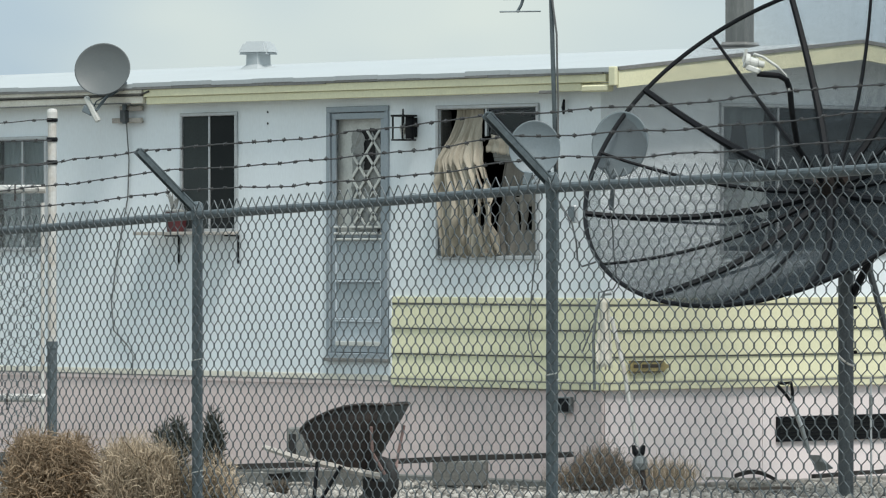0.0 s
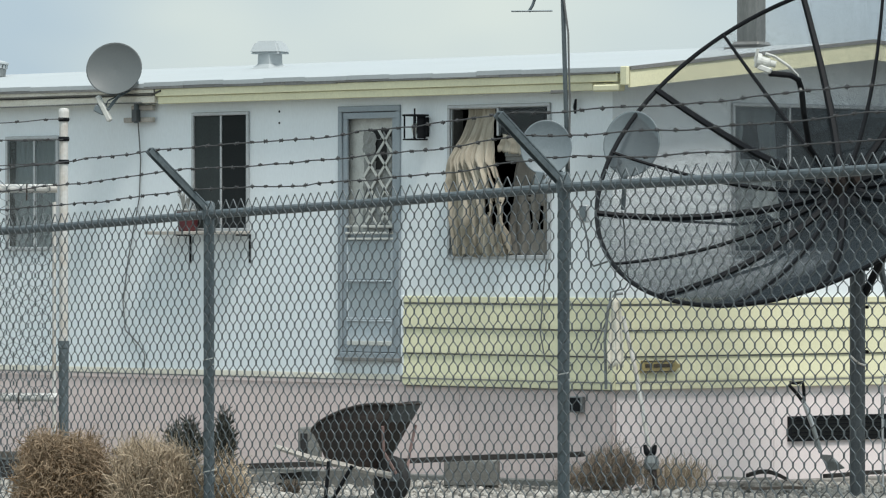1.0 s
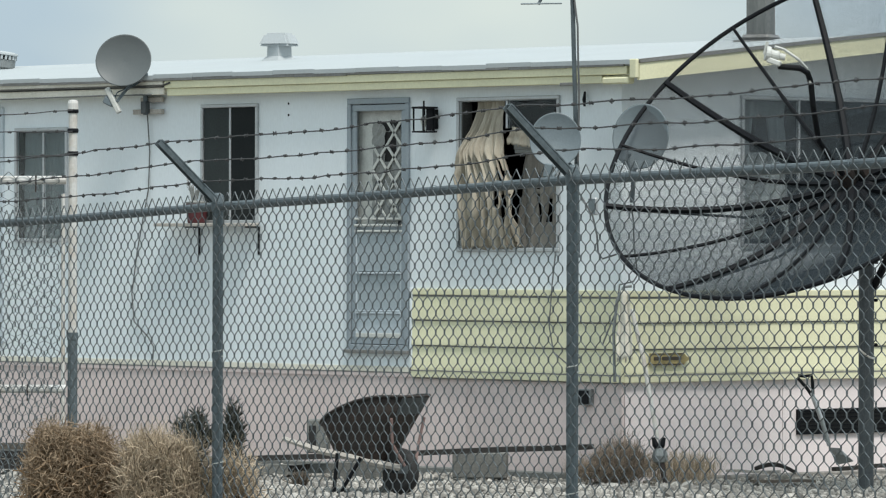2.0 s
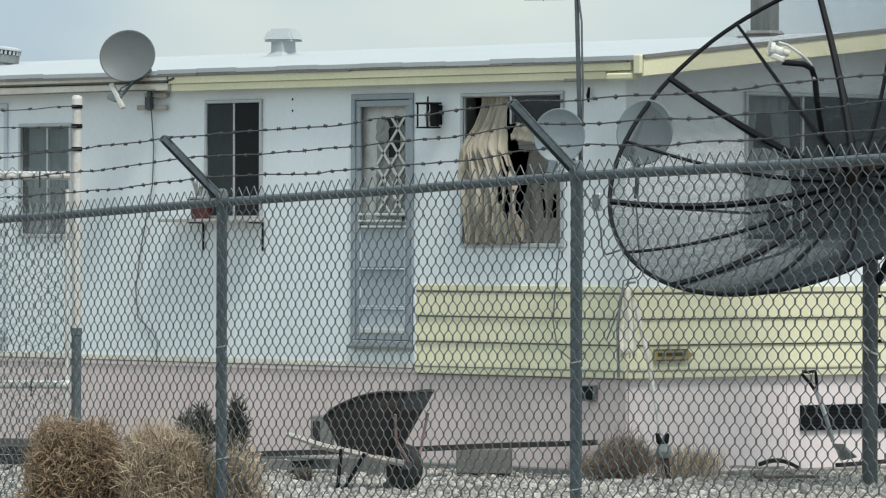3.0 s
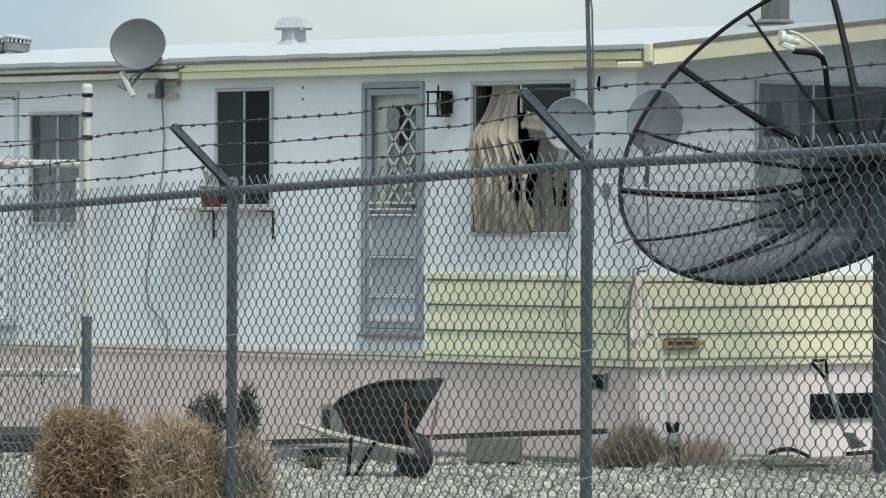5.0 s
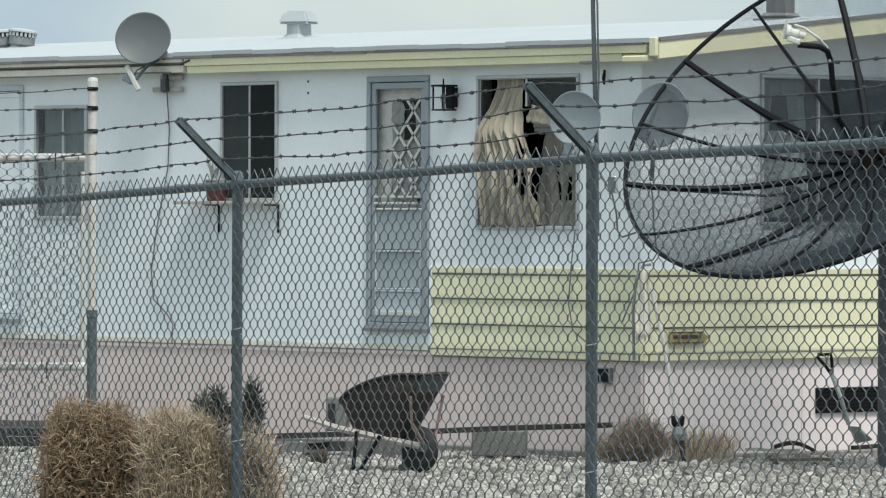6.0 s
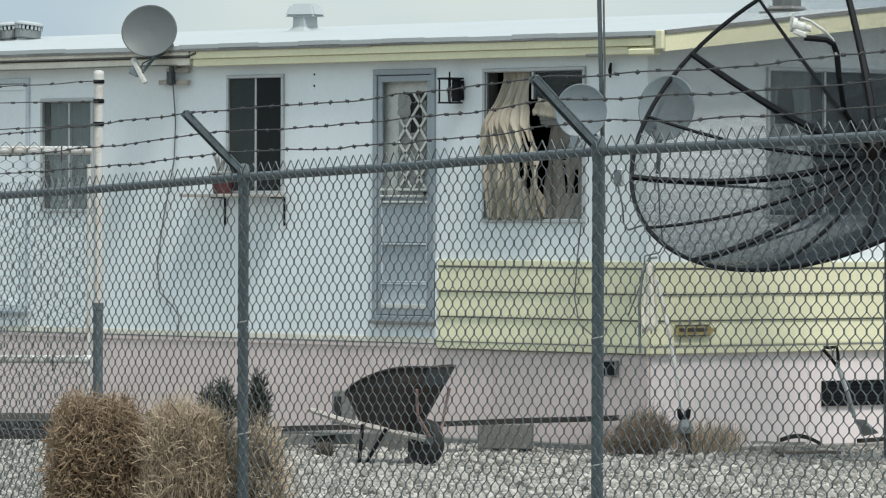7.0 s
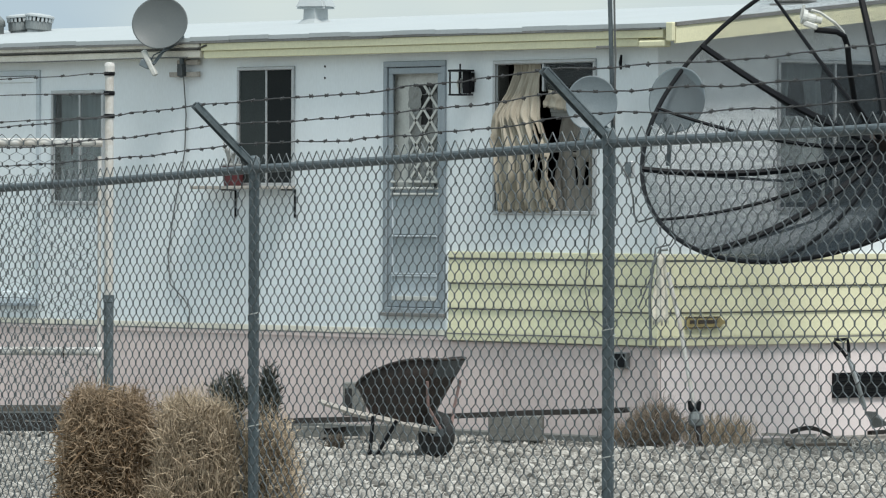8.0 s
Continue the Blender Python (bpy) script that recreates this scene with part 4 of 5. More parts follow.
wall_cable("grey cable hanging down the wall from the dish", [(-5.72, -0.03, 2.86), (-5.70, -0.015, 2.5), (-5.715, -0.015, 2.2), (-5.86, -0.014, 1.7), (-5.93, -0.014, 1.35), (-5.90, -0.014, 1.12), (-5.72, -0.014, 1.0), (-5.64, -0.02, 0.92), (-5.64, -0.03, 0.76)])
wall_cable("slack cable looping down by the house corner", [(-0.83, -0.04, 1.70), (-0.87, -0.04, 1.45), (-0.89, -0.05, 1.15), (-0.84, -0.05, 0.95), (-0.70, -0.05, 0.87), (-0.55, -0.04, 0.92)], 0.0055)
wall_cable("cable from the mast to the corner", [(-0.328, -0.291, 2.158), (-0.250, -0.278, 2.053), (-0.202, -0.255, 1.970), (-0.165, -0.244, 1.825), (-0.160, -0.238, 1.700), (-0.123, -0.227, 1.650), (-0.025, -0.177, 1.684)], 0.007)
wall_cable("thin cable down from the corner dish", [(0.190, -0.238, 2.051), (0.164, -0.191, 1.948), (0.134, -0.150, 1.742), (0.114, -0.097, 1.535), (0.095, -0.119, 1.485), (0.026, -0.196, 1.460), (0.015, -0.208, 1.286), (-0.030, -0.258, 1.121), (-0.072, -0.275, 1.017)], 0.006)
meter = thing("cable_box", "small grey cable box on the wall by the mast", "junction box", pose(*(-0.247, -0.201, 2.041), 0, 0, 10))
part("body", boxes((-0.035, 0.035, -0.02, 0.02, -0.07, 0.06), bevel=0.008), M_ALU, meter)
part("flap", boxes((-0.03, 0.03, -0.026, -0.021, -0.06, 0.05)), M_PALEDISH, meter)
ebox = thing("outlet_box", "dark grey outlet box on the skirting", "junction box", pose(-0.525, 0.016, 0.562))
part("body", boxes((-0.065, 0.065, -0.05, 0.0, 0.0, 0.12), bevel=0.006), M_STACK, ebox)
part("cover", boxes((-0.055, 0.055, -0.058, -0.051, 0.01, 0.11), bevel=0.003), M_BLACK, ebox)

# ---- board with lettering on the siding ----
sign = thing("wall_sign", "small brown wooden sign with dark worn lettering on the yellow siding", "sign", pose(XE + 0.032, 0.254, 0.862, 0, 0, 90))
bm = bmesh.new()
out = [(0, 0.0), (0.34, 0.0), (0.365, 0.025), (0.40, 0.036), (0.40, 0.054), (0.365, 0.062), (0.34, 0.088), (0, 0.088)]
fr = [bm.verts.new((x, -0.02, z)) for x, z in out]
bk = [bm.verts.new((x, -0.002, z)) for x, z in out]
bm.faces.new(fr)
bm.faces.new(bk[::-1])
for i in range(len(out)):
    bm.faces.new((fr[i], bk[i], bk[(i + 1) % len(out)], fr[(i + 1) % len(out)]))
part("board", bm, M_SIGN, sign)
for x0, x1 in ((0.03, 0.10), (0.115, 0.19), (0.205, 0.31)):
    part("lettering_bar", boxes((x0, x1, -0.0235, -0.0205, 0.036, 0.062)), M_INK, sign)
for z0, z1 in ((0.002, 0.009), (0.079, 0.086)):
    part("border_line", boxes((0.005, 0.335, -0.0235, -0.0205, z0, z1)), M_INK, sign)

# ---- roof fittings ----
bm = bmesh.new()
lathe(bm, [(0.17, -0.03), (0.105, 0.02), (0.10, 0.13), (0.02, 0.13)], 4)
bm.transform(pose(0, 0, 0, 0, 0, 45))
hood = part("roof_vent", bm, M_ROOF, roof, "white hooded roof vent")
hood.matrix_basis = pose(-6.35, 1.9, 3.315)
bm = boxes((-0.155, 0.155, -0.11, 0.11, 0.105, 0.215))
for q in bm.verts:
    if q.co.z > 0.2:
        q.co.x *= 0.68
        q.co.y *= 0.7
bmesh.ops.bevel(bm, geom=bm.edges[:], offset=0.02, segments=2, affect="EDGES")
ob = part("vent_hood", bm, M_ROOF, roof, "dull white vent hood")
ob.matrix_basis = pose(-6.35, 1.9, 3.315, 0, 0, 20)
for x, y, tilt in ((-10.34, 2.0, 7), (-10.58, 2.0, -4)):
    stand = pose(x, y, 3.315) @ pose(0, 0, 0, 0, tilt, 48)
    base = part("roof_vent", lathe(bmesh.new(), [(0.16, -0.05), (0.10, -0.01), (0.095, 0.005), (0.05, 0.008)], 16), M_ROOF, roof, "round slatted roof vent")
    base.matrix_basis = stand
    part("drum", lathe(bmesh.new(), [(0.10, 0.006), (0.118, 0.02), (0.118, 0.088), (0.10, 0.09)], 20), M_STACK, base, "dull grey vent drum")
    for k in range(20):
        bm = boxes((0.112, 0.126, -0.010, 0.010, 0.091, 0.128))
        bm.transform(pose(0, 0, 0, 0, 0, k * 18))
        part("slat", bm, M_ROOF, base)
    # Dark liner behind the slats: the shade inside the vent put in colour.
    part("lattice_shade_back", lathe(bmesh.new(), [(0.095, 0.091), (0.095, 0.128)], 18), M_TAR, base)
    part("cap", lathe(bmesh.new(), [(0.129, 0.129), (0.135, 0.133), (0.132, 0.148), (0.09, 0.160), (0.02, 0.164)], 20), M_ROOF, base)
dome = part("roof_vent", lathe(bmesh.new(), [(0.15, -0.02), (0.15, 0.05), (0.165, 0.055), (0.16, 0.10), (0.12, 0.145), (0.05, 0.165), (0.01, 0.167)], 24), M_STACK, roof, "dark grey domed roof vent", smooth=True)
dome.matrix_basis = pose(-10.72, 1.72, 3.310)
flue = part("chimney", boxes((-0.085, 0.085, -0.085, 0.085, 0.02, 0.75), bevel=0.006), M_FLUE, roof, "dark grey sooty metal flue")
flue.matrix_basis = pose(-1.0, 2.28, 3.34, 0, 0, 20)
bm = boxes((-0.16, 0.16, -0.16, 0.16, -0.06, 0.0))
box(bm, -0.12, 0.12, -0.12, 0.12, 0.0, 0.045, bevel=0.02)
o2 = part("flashing", bm, M_EDGE, roof)
o2.matrix_basis = pose(-1.0, 2.28, 3.34, 0, 0, 20)

# ---- chain-link fence before the yard ----
fence = thing("chain_link_fence", "galvanised chain-link fence with leaning barbed wire arms", "fence", pose(0, 0, 0))
P1, STEP = Vector((12.485, -14.236, 0.0)), Vector((2.926, -0.782, 0.0))
FDIR = STEP.normalized()
FNOR = Vector((FDIR.y, -FDIR.x, 0.0))
if FNOR.y > 0:
    FNOR = -FNOR
RAIL_Z = [1.730, 1.822, 1.902, 1.980, 2.035, 2.08]
POSTS = [P1 + STEP * (i - 2) for i in range(6)]
ARM_AT = (0.95, 0.62, 0.29)
ARM = FNOR * 0.246 + Vector((0, 0, 0.232))
for p, z in zip(POSTS, RAIL_Z):
    post = part("post", lathe(bmesh.new(), [(0.0215, -0.2), (0.0215, z + 0.0), (0.0215, z + 0.03)], 14), M_GALV, fence)
    post.matrix_basis = pose(p.x, p.y, 0)
    part("post_cap", lathe(bmesh.new(), [(0.026, z - 0.02), (0.027, z + 0.015), (0.022, z + 0.045), (0.01, z + 0.055)], 14), M_GALV, post)
    for zb in (0.4, 0.85, 1.3):
        part("tie", bar([Vector((0.024 * math.cos(k), 0.024 * math.sin(k), zb + 0.004 * k)) for k in range(8)], 0.0024, 5), M_PLASTIC, post)
    foot = p + Vector((0, 0, z + 0.025))
    bm = bmesh.new()
    m_ = Matrix.Translation(foot) @ ARM.to_track_quat("X", "Z").to_matrix().to_4x4()
    L_ = ARM.length + 0.012
    box(bm, 0, L_, -0.019, 0.019, -0.004, 0.004, bevel=0.002, m=m_)
    box(bm, 0, L_, -0.019, -0.014, -0.024, -0.0045, m=m_)
    box(bm, 0, L_, 0.014, 0.019, -0.024, -0.0045, m=m_)
    part("barbed_wire_arm", bm, M_GALV, fence)
for i in range(5):
    a = POSTS[i] + Vector((0, 0, RAIL_Z[i]))
    b = POSTS[i + 1] + Vector((0, 0, RAIL_Z[i + 1]))
    rail = part("rail", bar([a, a.lerp(b, 0.5) + Vector((0, 0, -0.004)), b], 0.0175, 12), M_GALV, fence)
    for k in range(1, 6):
        c = a.lerp(b, k / 6 - 0.03)
        part("tie", bar([c + FNOR * (0.021 * math.cos(q)) + Vector((0, 0, 0.021 * math.sin(q))) + FDIR * 0.002 * q for q in range(-1, 5)], 0.0016, 5), M_PALEDISH, rail)


def chain_link(a, b, za, zb, low, mesh_w, mesh_h, wire, seed=0, lean=0.0):
    """Interlocked zigzag wires between two ground points; the top edge runs from za to zb with twisted ends."""
    way = (b - a)
    length = way.length
    way = way.normalized()
    nor = Vector((way.y, -way.x, 0))
    rng = random.Random(seed)
    verts, faces = [], []
    count = int(length / (mesh_w / 2))
    for i in range(count):
        s0 = i * mesh_w / 2
        top = za + (zb - za) * s0 / length
        rows = int((top - low) / (mesh_h / 2))
        pts = []
        odd = i % 2
        sway = 0.004 * math.sin(i * 0.13 + seed) + rng.uniform(-0.0012, 0.0012)
        for k in range(rows + 1):
            if k == 0:
                pts.append(a + way * (s0 + (mesh_w / 2 if odd else 0.0)) + Vector((0, 0, top + 0.008)))
                continue
            right = (k + odd) % 2 == 1
            z = top - k * mesh_h / 2
            s = s0 + (mesh_w / 2 + 0.0015 if right else -0.0015) + sway * math.sin(k * 0.2)
            out = 0.0022 if right else -0.0022
            for dz in (mesh_h * 0.115, -mesh_h * 0.115):
                pts.append(a + way * s + nor * (out * (1 if dz > 0 else 0.6)) + Vector((0, 0, z + dz)))
        base = len(verts)
        for p in pts:
            for u_, w_ in ((-1, -1), (1, -1), (1, 1), (-1, 1)):
                verts.append(p + way * (u_ * wire) + nor * (w_ * wire))
        for j in range(len(pts) - 1):
            o = base + j * 4
            for k in range(4):
                faces.append((o + k, o + (k + 1) % 4, o + 4 + (k + 1) % 4, o + 4 + k))
    me = bpy.data.meshes.new("mesh")
    me.from_pydata([tuple(p) for p in verts], [], faces)
    return me


for i in range(5):
    net = part("chain_link_mesh", chain_link(POSTS[i] + FNOR * 0.024, POSTS[i + 1] + FNOR * 0.024, RAIL_Z[i] + 0.045, RAIL_Z[i + 1] + 0.045, 0.05, 0.0714, 0.0714, 0.0018, i), M_WIRE, fence)
    tagged(net, kind="stuff")


def barbed(name, spans, seed, parent):
    """Two twisted strands with a knot of barbs every hand or so."""
    rng = random.Random(seed)
    bm = bmesh.new()
    for a, b, sag in spans:
        n_ = 26
        pts = []
        for k in range(n_ + 1):
            t_ = k / n_
            p = a.lerp(b, t_)
            p = p + Vector((0, 0, -sag * 4 * t_ * (1 - t_) + rng.uniform(-0.003, 0.003) + 0.010 * noise.noise(Vector((p.x * 2.2, p.y * 2.2, seed)))))
            pts.append(p)
        tube(bm, pts, 0.0027, 5, False)
        way = (b - a).normalized()
        d_ = rng.uniform(0.02, 0.1)
        while d_ < (b - a).length:
            t_ = d_ / (b - a).length
            c = a.lerp(b, t_)
            c = c + Vector((0, 0, -sag * 4 * t_ * (1 - t_) + 0.010 * noise.noise(Vector((c.x * 2.2, c.y * 2.2, seed)))))
            tube(bm, [c - way * 0.010, c + way * 0.010], 0.0058, 5)
            for q in range(2):
                side = Vector((rng.uniform(-1, 1), rng.uniform(-1, 1), rng.uniform(-1, 1))).normalized() * 0.010
                tube(bm, [c - side, c + side], 0.002, 4)
            d_ += rng.uniform(0.11, 0.15)
    return part(name, bm, M_BARB, parent)


for k, f_at in enumerate(ARM_AT):
    spans = []
    for i in range(5):
        a = POSTS[i] + Vector((0, 0, RAIL_Z[i] + 0.035)) + ARM * f_at
        b = POSTS[i + 1] + Vector((0, 0, RAIL_Z[i + 1] + 0.035)) + ARM * f_at
        spans.append((a, b, (0.012, 0.018, 0.02)[k]))
    barbed("barbed_wire", spans, 20 + k, fence)

# ---- side fence with a white post, farther back ----
side = thing("side_fence", "older chain-link fence panel with white painted pipes", "fence", pose(0, 0, 0))
S0 = Vector((7.826, -11.343, 0.0))
SDIR = Vector((-0.668, -0.744, 0.0))
S1 = S0 + SDIR * 2.6
for p in (S0, S1):
    post = part("post", lathe(bmesh.new(), [(0.022, 1.28), (0.022, 2.44)], 14), M_PIPE, side, "white painted upper post")
    post.matrix_basis = pose(p.x, p.y, 0)
    part("post_foot", lathe(bmesh.new(), [(0.0245, -0.2), (0.0245, 1.27), (0.028, 1.275), (0.028, 1.31)], 14), M_GALV, post)
    part("post_cap", lathe(bmesh.new(), [(0.027, 2.42), (0.027, 2.45), (0.022, 2.465), (0.008, 2.468)], 14), M_PIPE, post)
    for z in (2.412, 2.314, 2.20):
        part("clamp", lathe(bmesh.new(), [(0.026, z - 0.011), (0.029, z), (0.026, z + 0.011)], 12), M_BLACK, post)
toward = Vector((0.744, -0.668, 0.0))
for z, dz in ((2.067, 0.0), (1.03, 0.0), (0.12, 0.0)):
    part("rail", bar([S0 + SDIR * 0.03 + toward * 0.04 + Vector((0, 0, z)), S1 + toward * 0.04 + Vector((0, 0, z + dz))], 0.021, 12), M_PIPE, side)
part("stile", bar([S0 + SDIR * 0.045 + toward * 0.035 + Vector((0, 0, 0.1)), S0 + SDIR * 0.045 + toward * 0.035 + Vector((0, 0, 2.0))], 0.010, 8), M_PIPE, side)
for d_, z in ((0.18, 2.067), (0.22, 1.03), (0.8, 1.03)):
    c = S0 + SDIR * d_ + toward * 0.04 + Vector((0, 0, z))
    part("tie", bar([c + toward * 0.024 * math.cos(q) + Vector((0, 0, 0.024 * math.sin(q))) for q in range(7)] + [c + toward * 0.026 + Vector((0, 0, -0.06))], 0.004, 5), M_RUST, side)
net = part("chain_link_mesh", chain_link(S1 + toward * 0.065, S0 + SDIR * 0.04 + toward * 0.065, 2.10, 2.10, 0.05, 0.0714, 0.0714, 0.0026, 7), M_WIRE, side)
tagged(net, kind="stuff")
for k, z in enumerate((2.412, 2.314, 2.20)):
    barbed("barbed_wire", [(S0 + toward * 0.03 + Vector((0, 0, z)), S1 + toward * 0.03 + Vector((0, 0, z - (0.12, 0.06, 0.10)[k])), 0.01)], 40 + k, side)


# ---- dry plants ----
def brush(name, label, category, at, size, count, outer, inner, seed, square=2.6, twig=0.0026, upright=0.2, curl=0.9, step=0.018, wisps=0.12):
    """A tangle of thin crooked twigs that fills a rounded, uneven block: pale curling twigs outside, dark stems within
    whose colour also holds the shade of the tangle.
    """
    rng = random.Random(seed)
    th = thing(name, label, category, pose(*at, 0, 0, 48), "dry plants")
    sx, sy, sz = size

    def inside(p):
        q = abs(p.x / sx) ** square + abs(p.y / sy) ** square + abs((p.z - sz) / sz) ** square
        return q * (1 + 0.30 * noise.noise(p * 7.0 + Vector((seed, 0, 0))))

    def tangle(n, low, high, rad0, bend, length, steps, drift):
        verts, faces = [], []
        for i in range(n):
            for _ in range(40):
                p = Vector((rng.uniform(-sx, sx) * 1.1, rng.uniform(-sy, sy) * 1.1, rng.uniform(0, 2.15 * sz)))
                if low < inside(p) < high:
                    break
            way = Vector((rng.gauss(0, 1), rng.gauss(0, 1), rng.gauss(drift * 3, 1))).normalized()
            turn = Vector((rng.gauss(0, 1), rng.gauss(0, 1), rng.gauss(0, 1))).normalized()
            pts = [p]
            for k in range(rng.randint(*steps)):
                way = (way + way.cross(turn) * bend * rng.uniform(0.2, 1.0) + Vector((rng.gauss(0, 0.2), rng.gauss(0, 0.2), rng.gauss(0, 0.2) + 0.1 * drift))).normalized()
                nxt = pts[-1] + way * length * rng.uniform(0.7, 1.3)
                nxt.z = max(nxt.z, 0.004)
                pts.append(nxt)
            rad = rad0 * rng.uniform(0.6, 1.5)
            base = len(verts)
            for j, c in enumerate(pts):
                ra = rad * (1 - 0.6 * j / len(pts))
                for k in range(3):
                    a_ = k * 2.094 + i
                    verts.append((c.x + ra * math.cos(a_), c.y + ra * math.sin(a_), c.z + ra * math.sin(a_ * 1.7)))
            for j in range(len(pts) - 1):
                o = base + 3 * j
                for k in range(3):
                    faces.append((o + k, o + (k + 1) % 3, o + 3 + (k + 1) % 3, o + 3 + k))
        me = bpy.data.meshes.new("mesh")
        me.from_pydata(verts, [], faces)
        return me

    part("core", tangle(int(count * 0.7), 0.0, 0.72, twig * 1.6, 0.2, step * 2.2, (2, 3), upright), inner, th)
    part("tangle", tangle(count, 0.5, 1.0, twig, curl, step, (4, 6), upright), outer, th)
    part("fringe", tangle(int(count * wisps), 0.85, 1.35, twig * 0.45, curl * 0.6, step * 1.2, (3, 5), upright), outer, th)
    return th


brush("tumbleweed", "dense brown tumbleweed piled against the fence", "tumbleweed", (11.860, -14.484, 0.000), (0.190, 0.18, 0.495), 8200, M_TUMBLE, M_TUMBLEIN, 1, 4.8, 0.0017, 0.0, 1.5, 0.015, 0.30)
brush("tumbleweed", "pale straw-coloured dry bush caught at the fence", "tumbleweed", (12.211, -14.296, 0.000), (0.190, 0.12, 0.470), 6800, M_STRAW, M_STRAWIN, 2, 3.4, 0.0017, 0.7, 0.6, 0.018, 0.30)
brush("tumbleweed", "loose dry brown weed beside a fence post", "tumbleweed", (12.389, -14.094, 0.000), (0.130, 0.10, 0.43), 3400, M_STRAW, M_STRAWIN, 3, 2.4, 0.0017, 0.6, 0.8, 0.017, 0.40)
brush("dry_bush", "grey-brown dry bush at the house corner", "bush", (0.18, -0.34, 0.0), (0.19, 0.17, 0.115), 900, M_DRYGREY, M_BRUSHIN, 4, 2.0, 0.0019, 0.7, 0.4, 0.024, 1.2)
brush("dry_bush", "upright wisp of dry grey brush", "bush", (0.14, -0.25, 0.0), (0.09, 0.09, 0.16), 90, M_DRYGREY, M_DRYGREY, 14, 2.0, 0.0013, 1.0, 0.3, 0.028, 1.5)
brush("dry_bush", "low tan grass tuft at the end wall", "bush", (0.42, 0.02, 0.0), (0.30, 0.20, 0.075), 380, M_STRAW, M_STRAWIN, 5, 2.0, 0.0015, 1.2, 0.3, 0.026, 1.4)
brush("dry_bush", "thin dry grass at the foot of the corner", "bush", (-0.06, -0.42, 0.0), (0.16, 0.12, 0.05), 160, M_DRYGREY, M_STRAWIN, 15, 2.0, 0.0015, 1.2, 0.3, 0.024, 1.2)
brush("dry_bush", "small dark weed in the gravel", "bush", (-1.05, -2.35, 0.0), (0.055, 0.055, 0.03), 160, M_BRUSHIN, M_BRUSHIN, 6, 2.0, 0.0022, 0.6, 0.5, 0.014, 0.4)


def needle_shrub(at, height, spread, seed):
    rng = random.Random(seed)
    th = thing("shrub", "small dark green needle-leaved shrub by the skirting", "shrub", pose(*at), "dark shrubs")
    bm = bmesh.new()
    leaf = bmesh.new()
    for i in range(34):
        a = rng.uniform(0, 6.28)
        tip = Vector((spread * rng.uniform(0.1, 1) * math.cos(a), spread * rng.uniform(0.1, 1) * math.sin(a), 0.0))
        tip.z = height * rng.uniform(0.75, 1.0) * (1.0 - 0.55 * math.hypot(tip.x, tip.y) / spread)
        mid = tip * 0.5 + Vector((0, 0, 0.05))
        tube(bm, [(0, 0, 0), mid, tip], [0.012, 0.007, 0.003], 5, False)
        for k in range(70):
            t_ = rng.uniform(0.15, 1.0)
            c = Vector((0, 0, 0)).lerp(mid, t_ * 2) if t_ < 0.5 else mid.lerp(tip, t_ * 2 - 1)
            w_ = Vector((rng.gauss(0, 1), rng.gauss(0, 1), rng.gauss(1.5, 0.7))).normalized() * rng.uniform(0.05, 0.12)
            n_ = Vector((rng.gauss(0, 1), rng.gauss(0, 1), rng.gauss(0, 1))).normalized() * 0.0075
            leaf.faces.new([leaf.verts.new(c - n_), leaf.verts.new(c + w_ * 0.6 + n_ * 1.6), leaf.verts.new(c + w_)])
    part("branches", bm, M_WOOD, th)
    part("needles", leaf, M_LEAF, th)


needle_shrub((-3.651, -1.224, 0.000), 0.54, 0.21, 21)
needle_shrub((-3.216, -1.189, 0.000), 0.60, 0.11, 22)

# ---- wheelbarrow ----
barrow = thing("wheelbarrow", "old dark rusty wheelbarrow with bleached wooden handles, standing on the gravel", "wheelbarrow", pose(0.147, -2.682, 0.0, 0, 0, 14))
# tray: four sloping sides, open at the top, nose high
def sheet(rows, thick, bm):
    """A bent sheet through rows of points, with a thickness."""
    top_v = [[bm.verts.new(p) for p in row] for row in rows]
    low_v = [[bm.verts.new(Vector(p) + Vector((0, 0, -thick))) for p in row] for row in rows]
    for vs, flip in ((top_v, 1), (low_v, -1)):
        for r0, r1 in zip(vs, vs[1:]):
            for k in range(len(r0) - 1):
                bm.faces.new((r0[k], r0[k + 1], r1[k + 1], r1[k])[::flip])
    for a_, b_ in ((top_v[0], low_v[0]), (top_v[-1], low_v[-1]), ([q[0] for q in top_v], [q[0] for q in low_v]), ([q[-1] for q in top_v], [q[-1] for q in low_v])):
        for k in range(len(a_) - 1):
            bm.faces.new((a_[k], a_[k + 1], b_[k + 1], b_[k]))


def tray_point(u_, t_):
    """u round the rim from 0 to 1, t from floor 0 to rim 1."""
    ang = u_ * math.tau
    cx, sy_ = math.cos(ang), math.sin(ang)
    cx = math.copysign(abs(cx) ** 0.55, cx)
    sy_ = math.copysign(abs(sy_) ** 0.55, sy_)
    lx, ly = 0.19 + 0.18 * t_, 0.15 + 0.11 * t_
    x = cx * lx - 0.09 + 0.10 * t_
    y = sy_ * ly
    floor_z = 0.25 - 0.045 * cx
    rim_z = 0.655 + 0.1075 * cx - 0.07 * cx * cx
    return Vector((x, y, floor_z + (rim_z - floor_z) * t_))


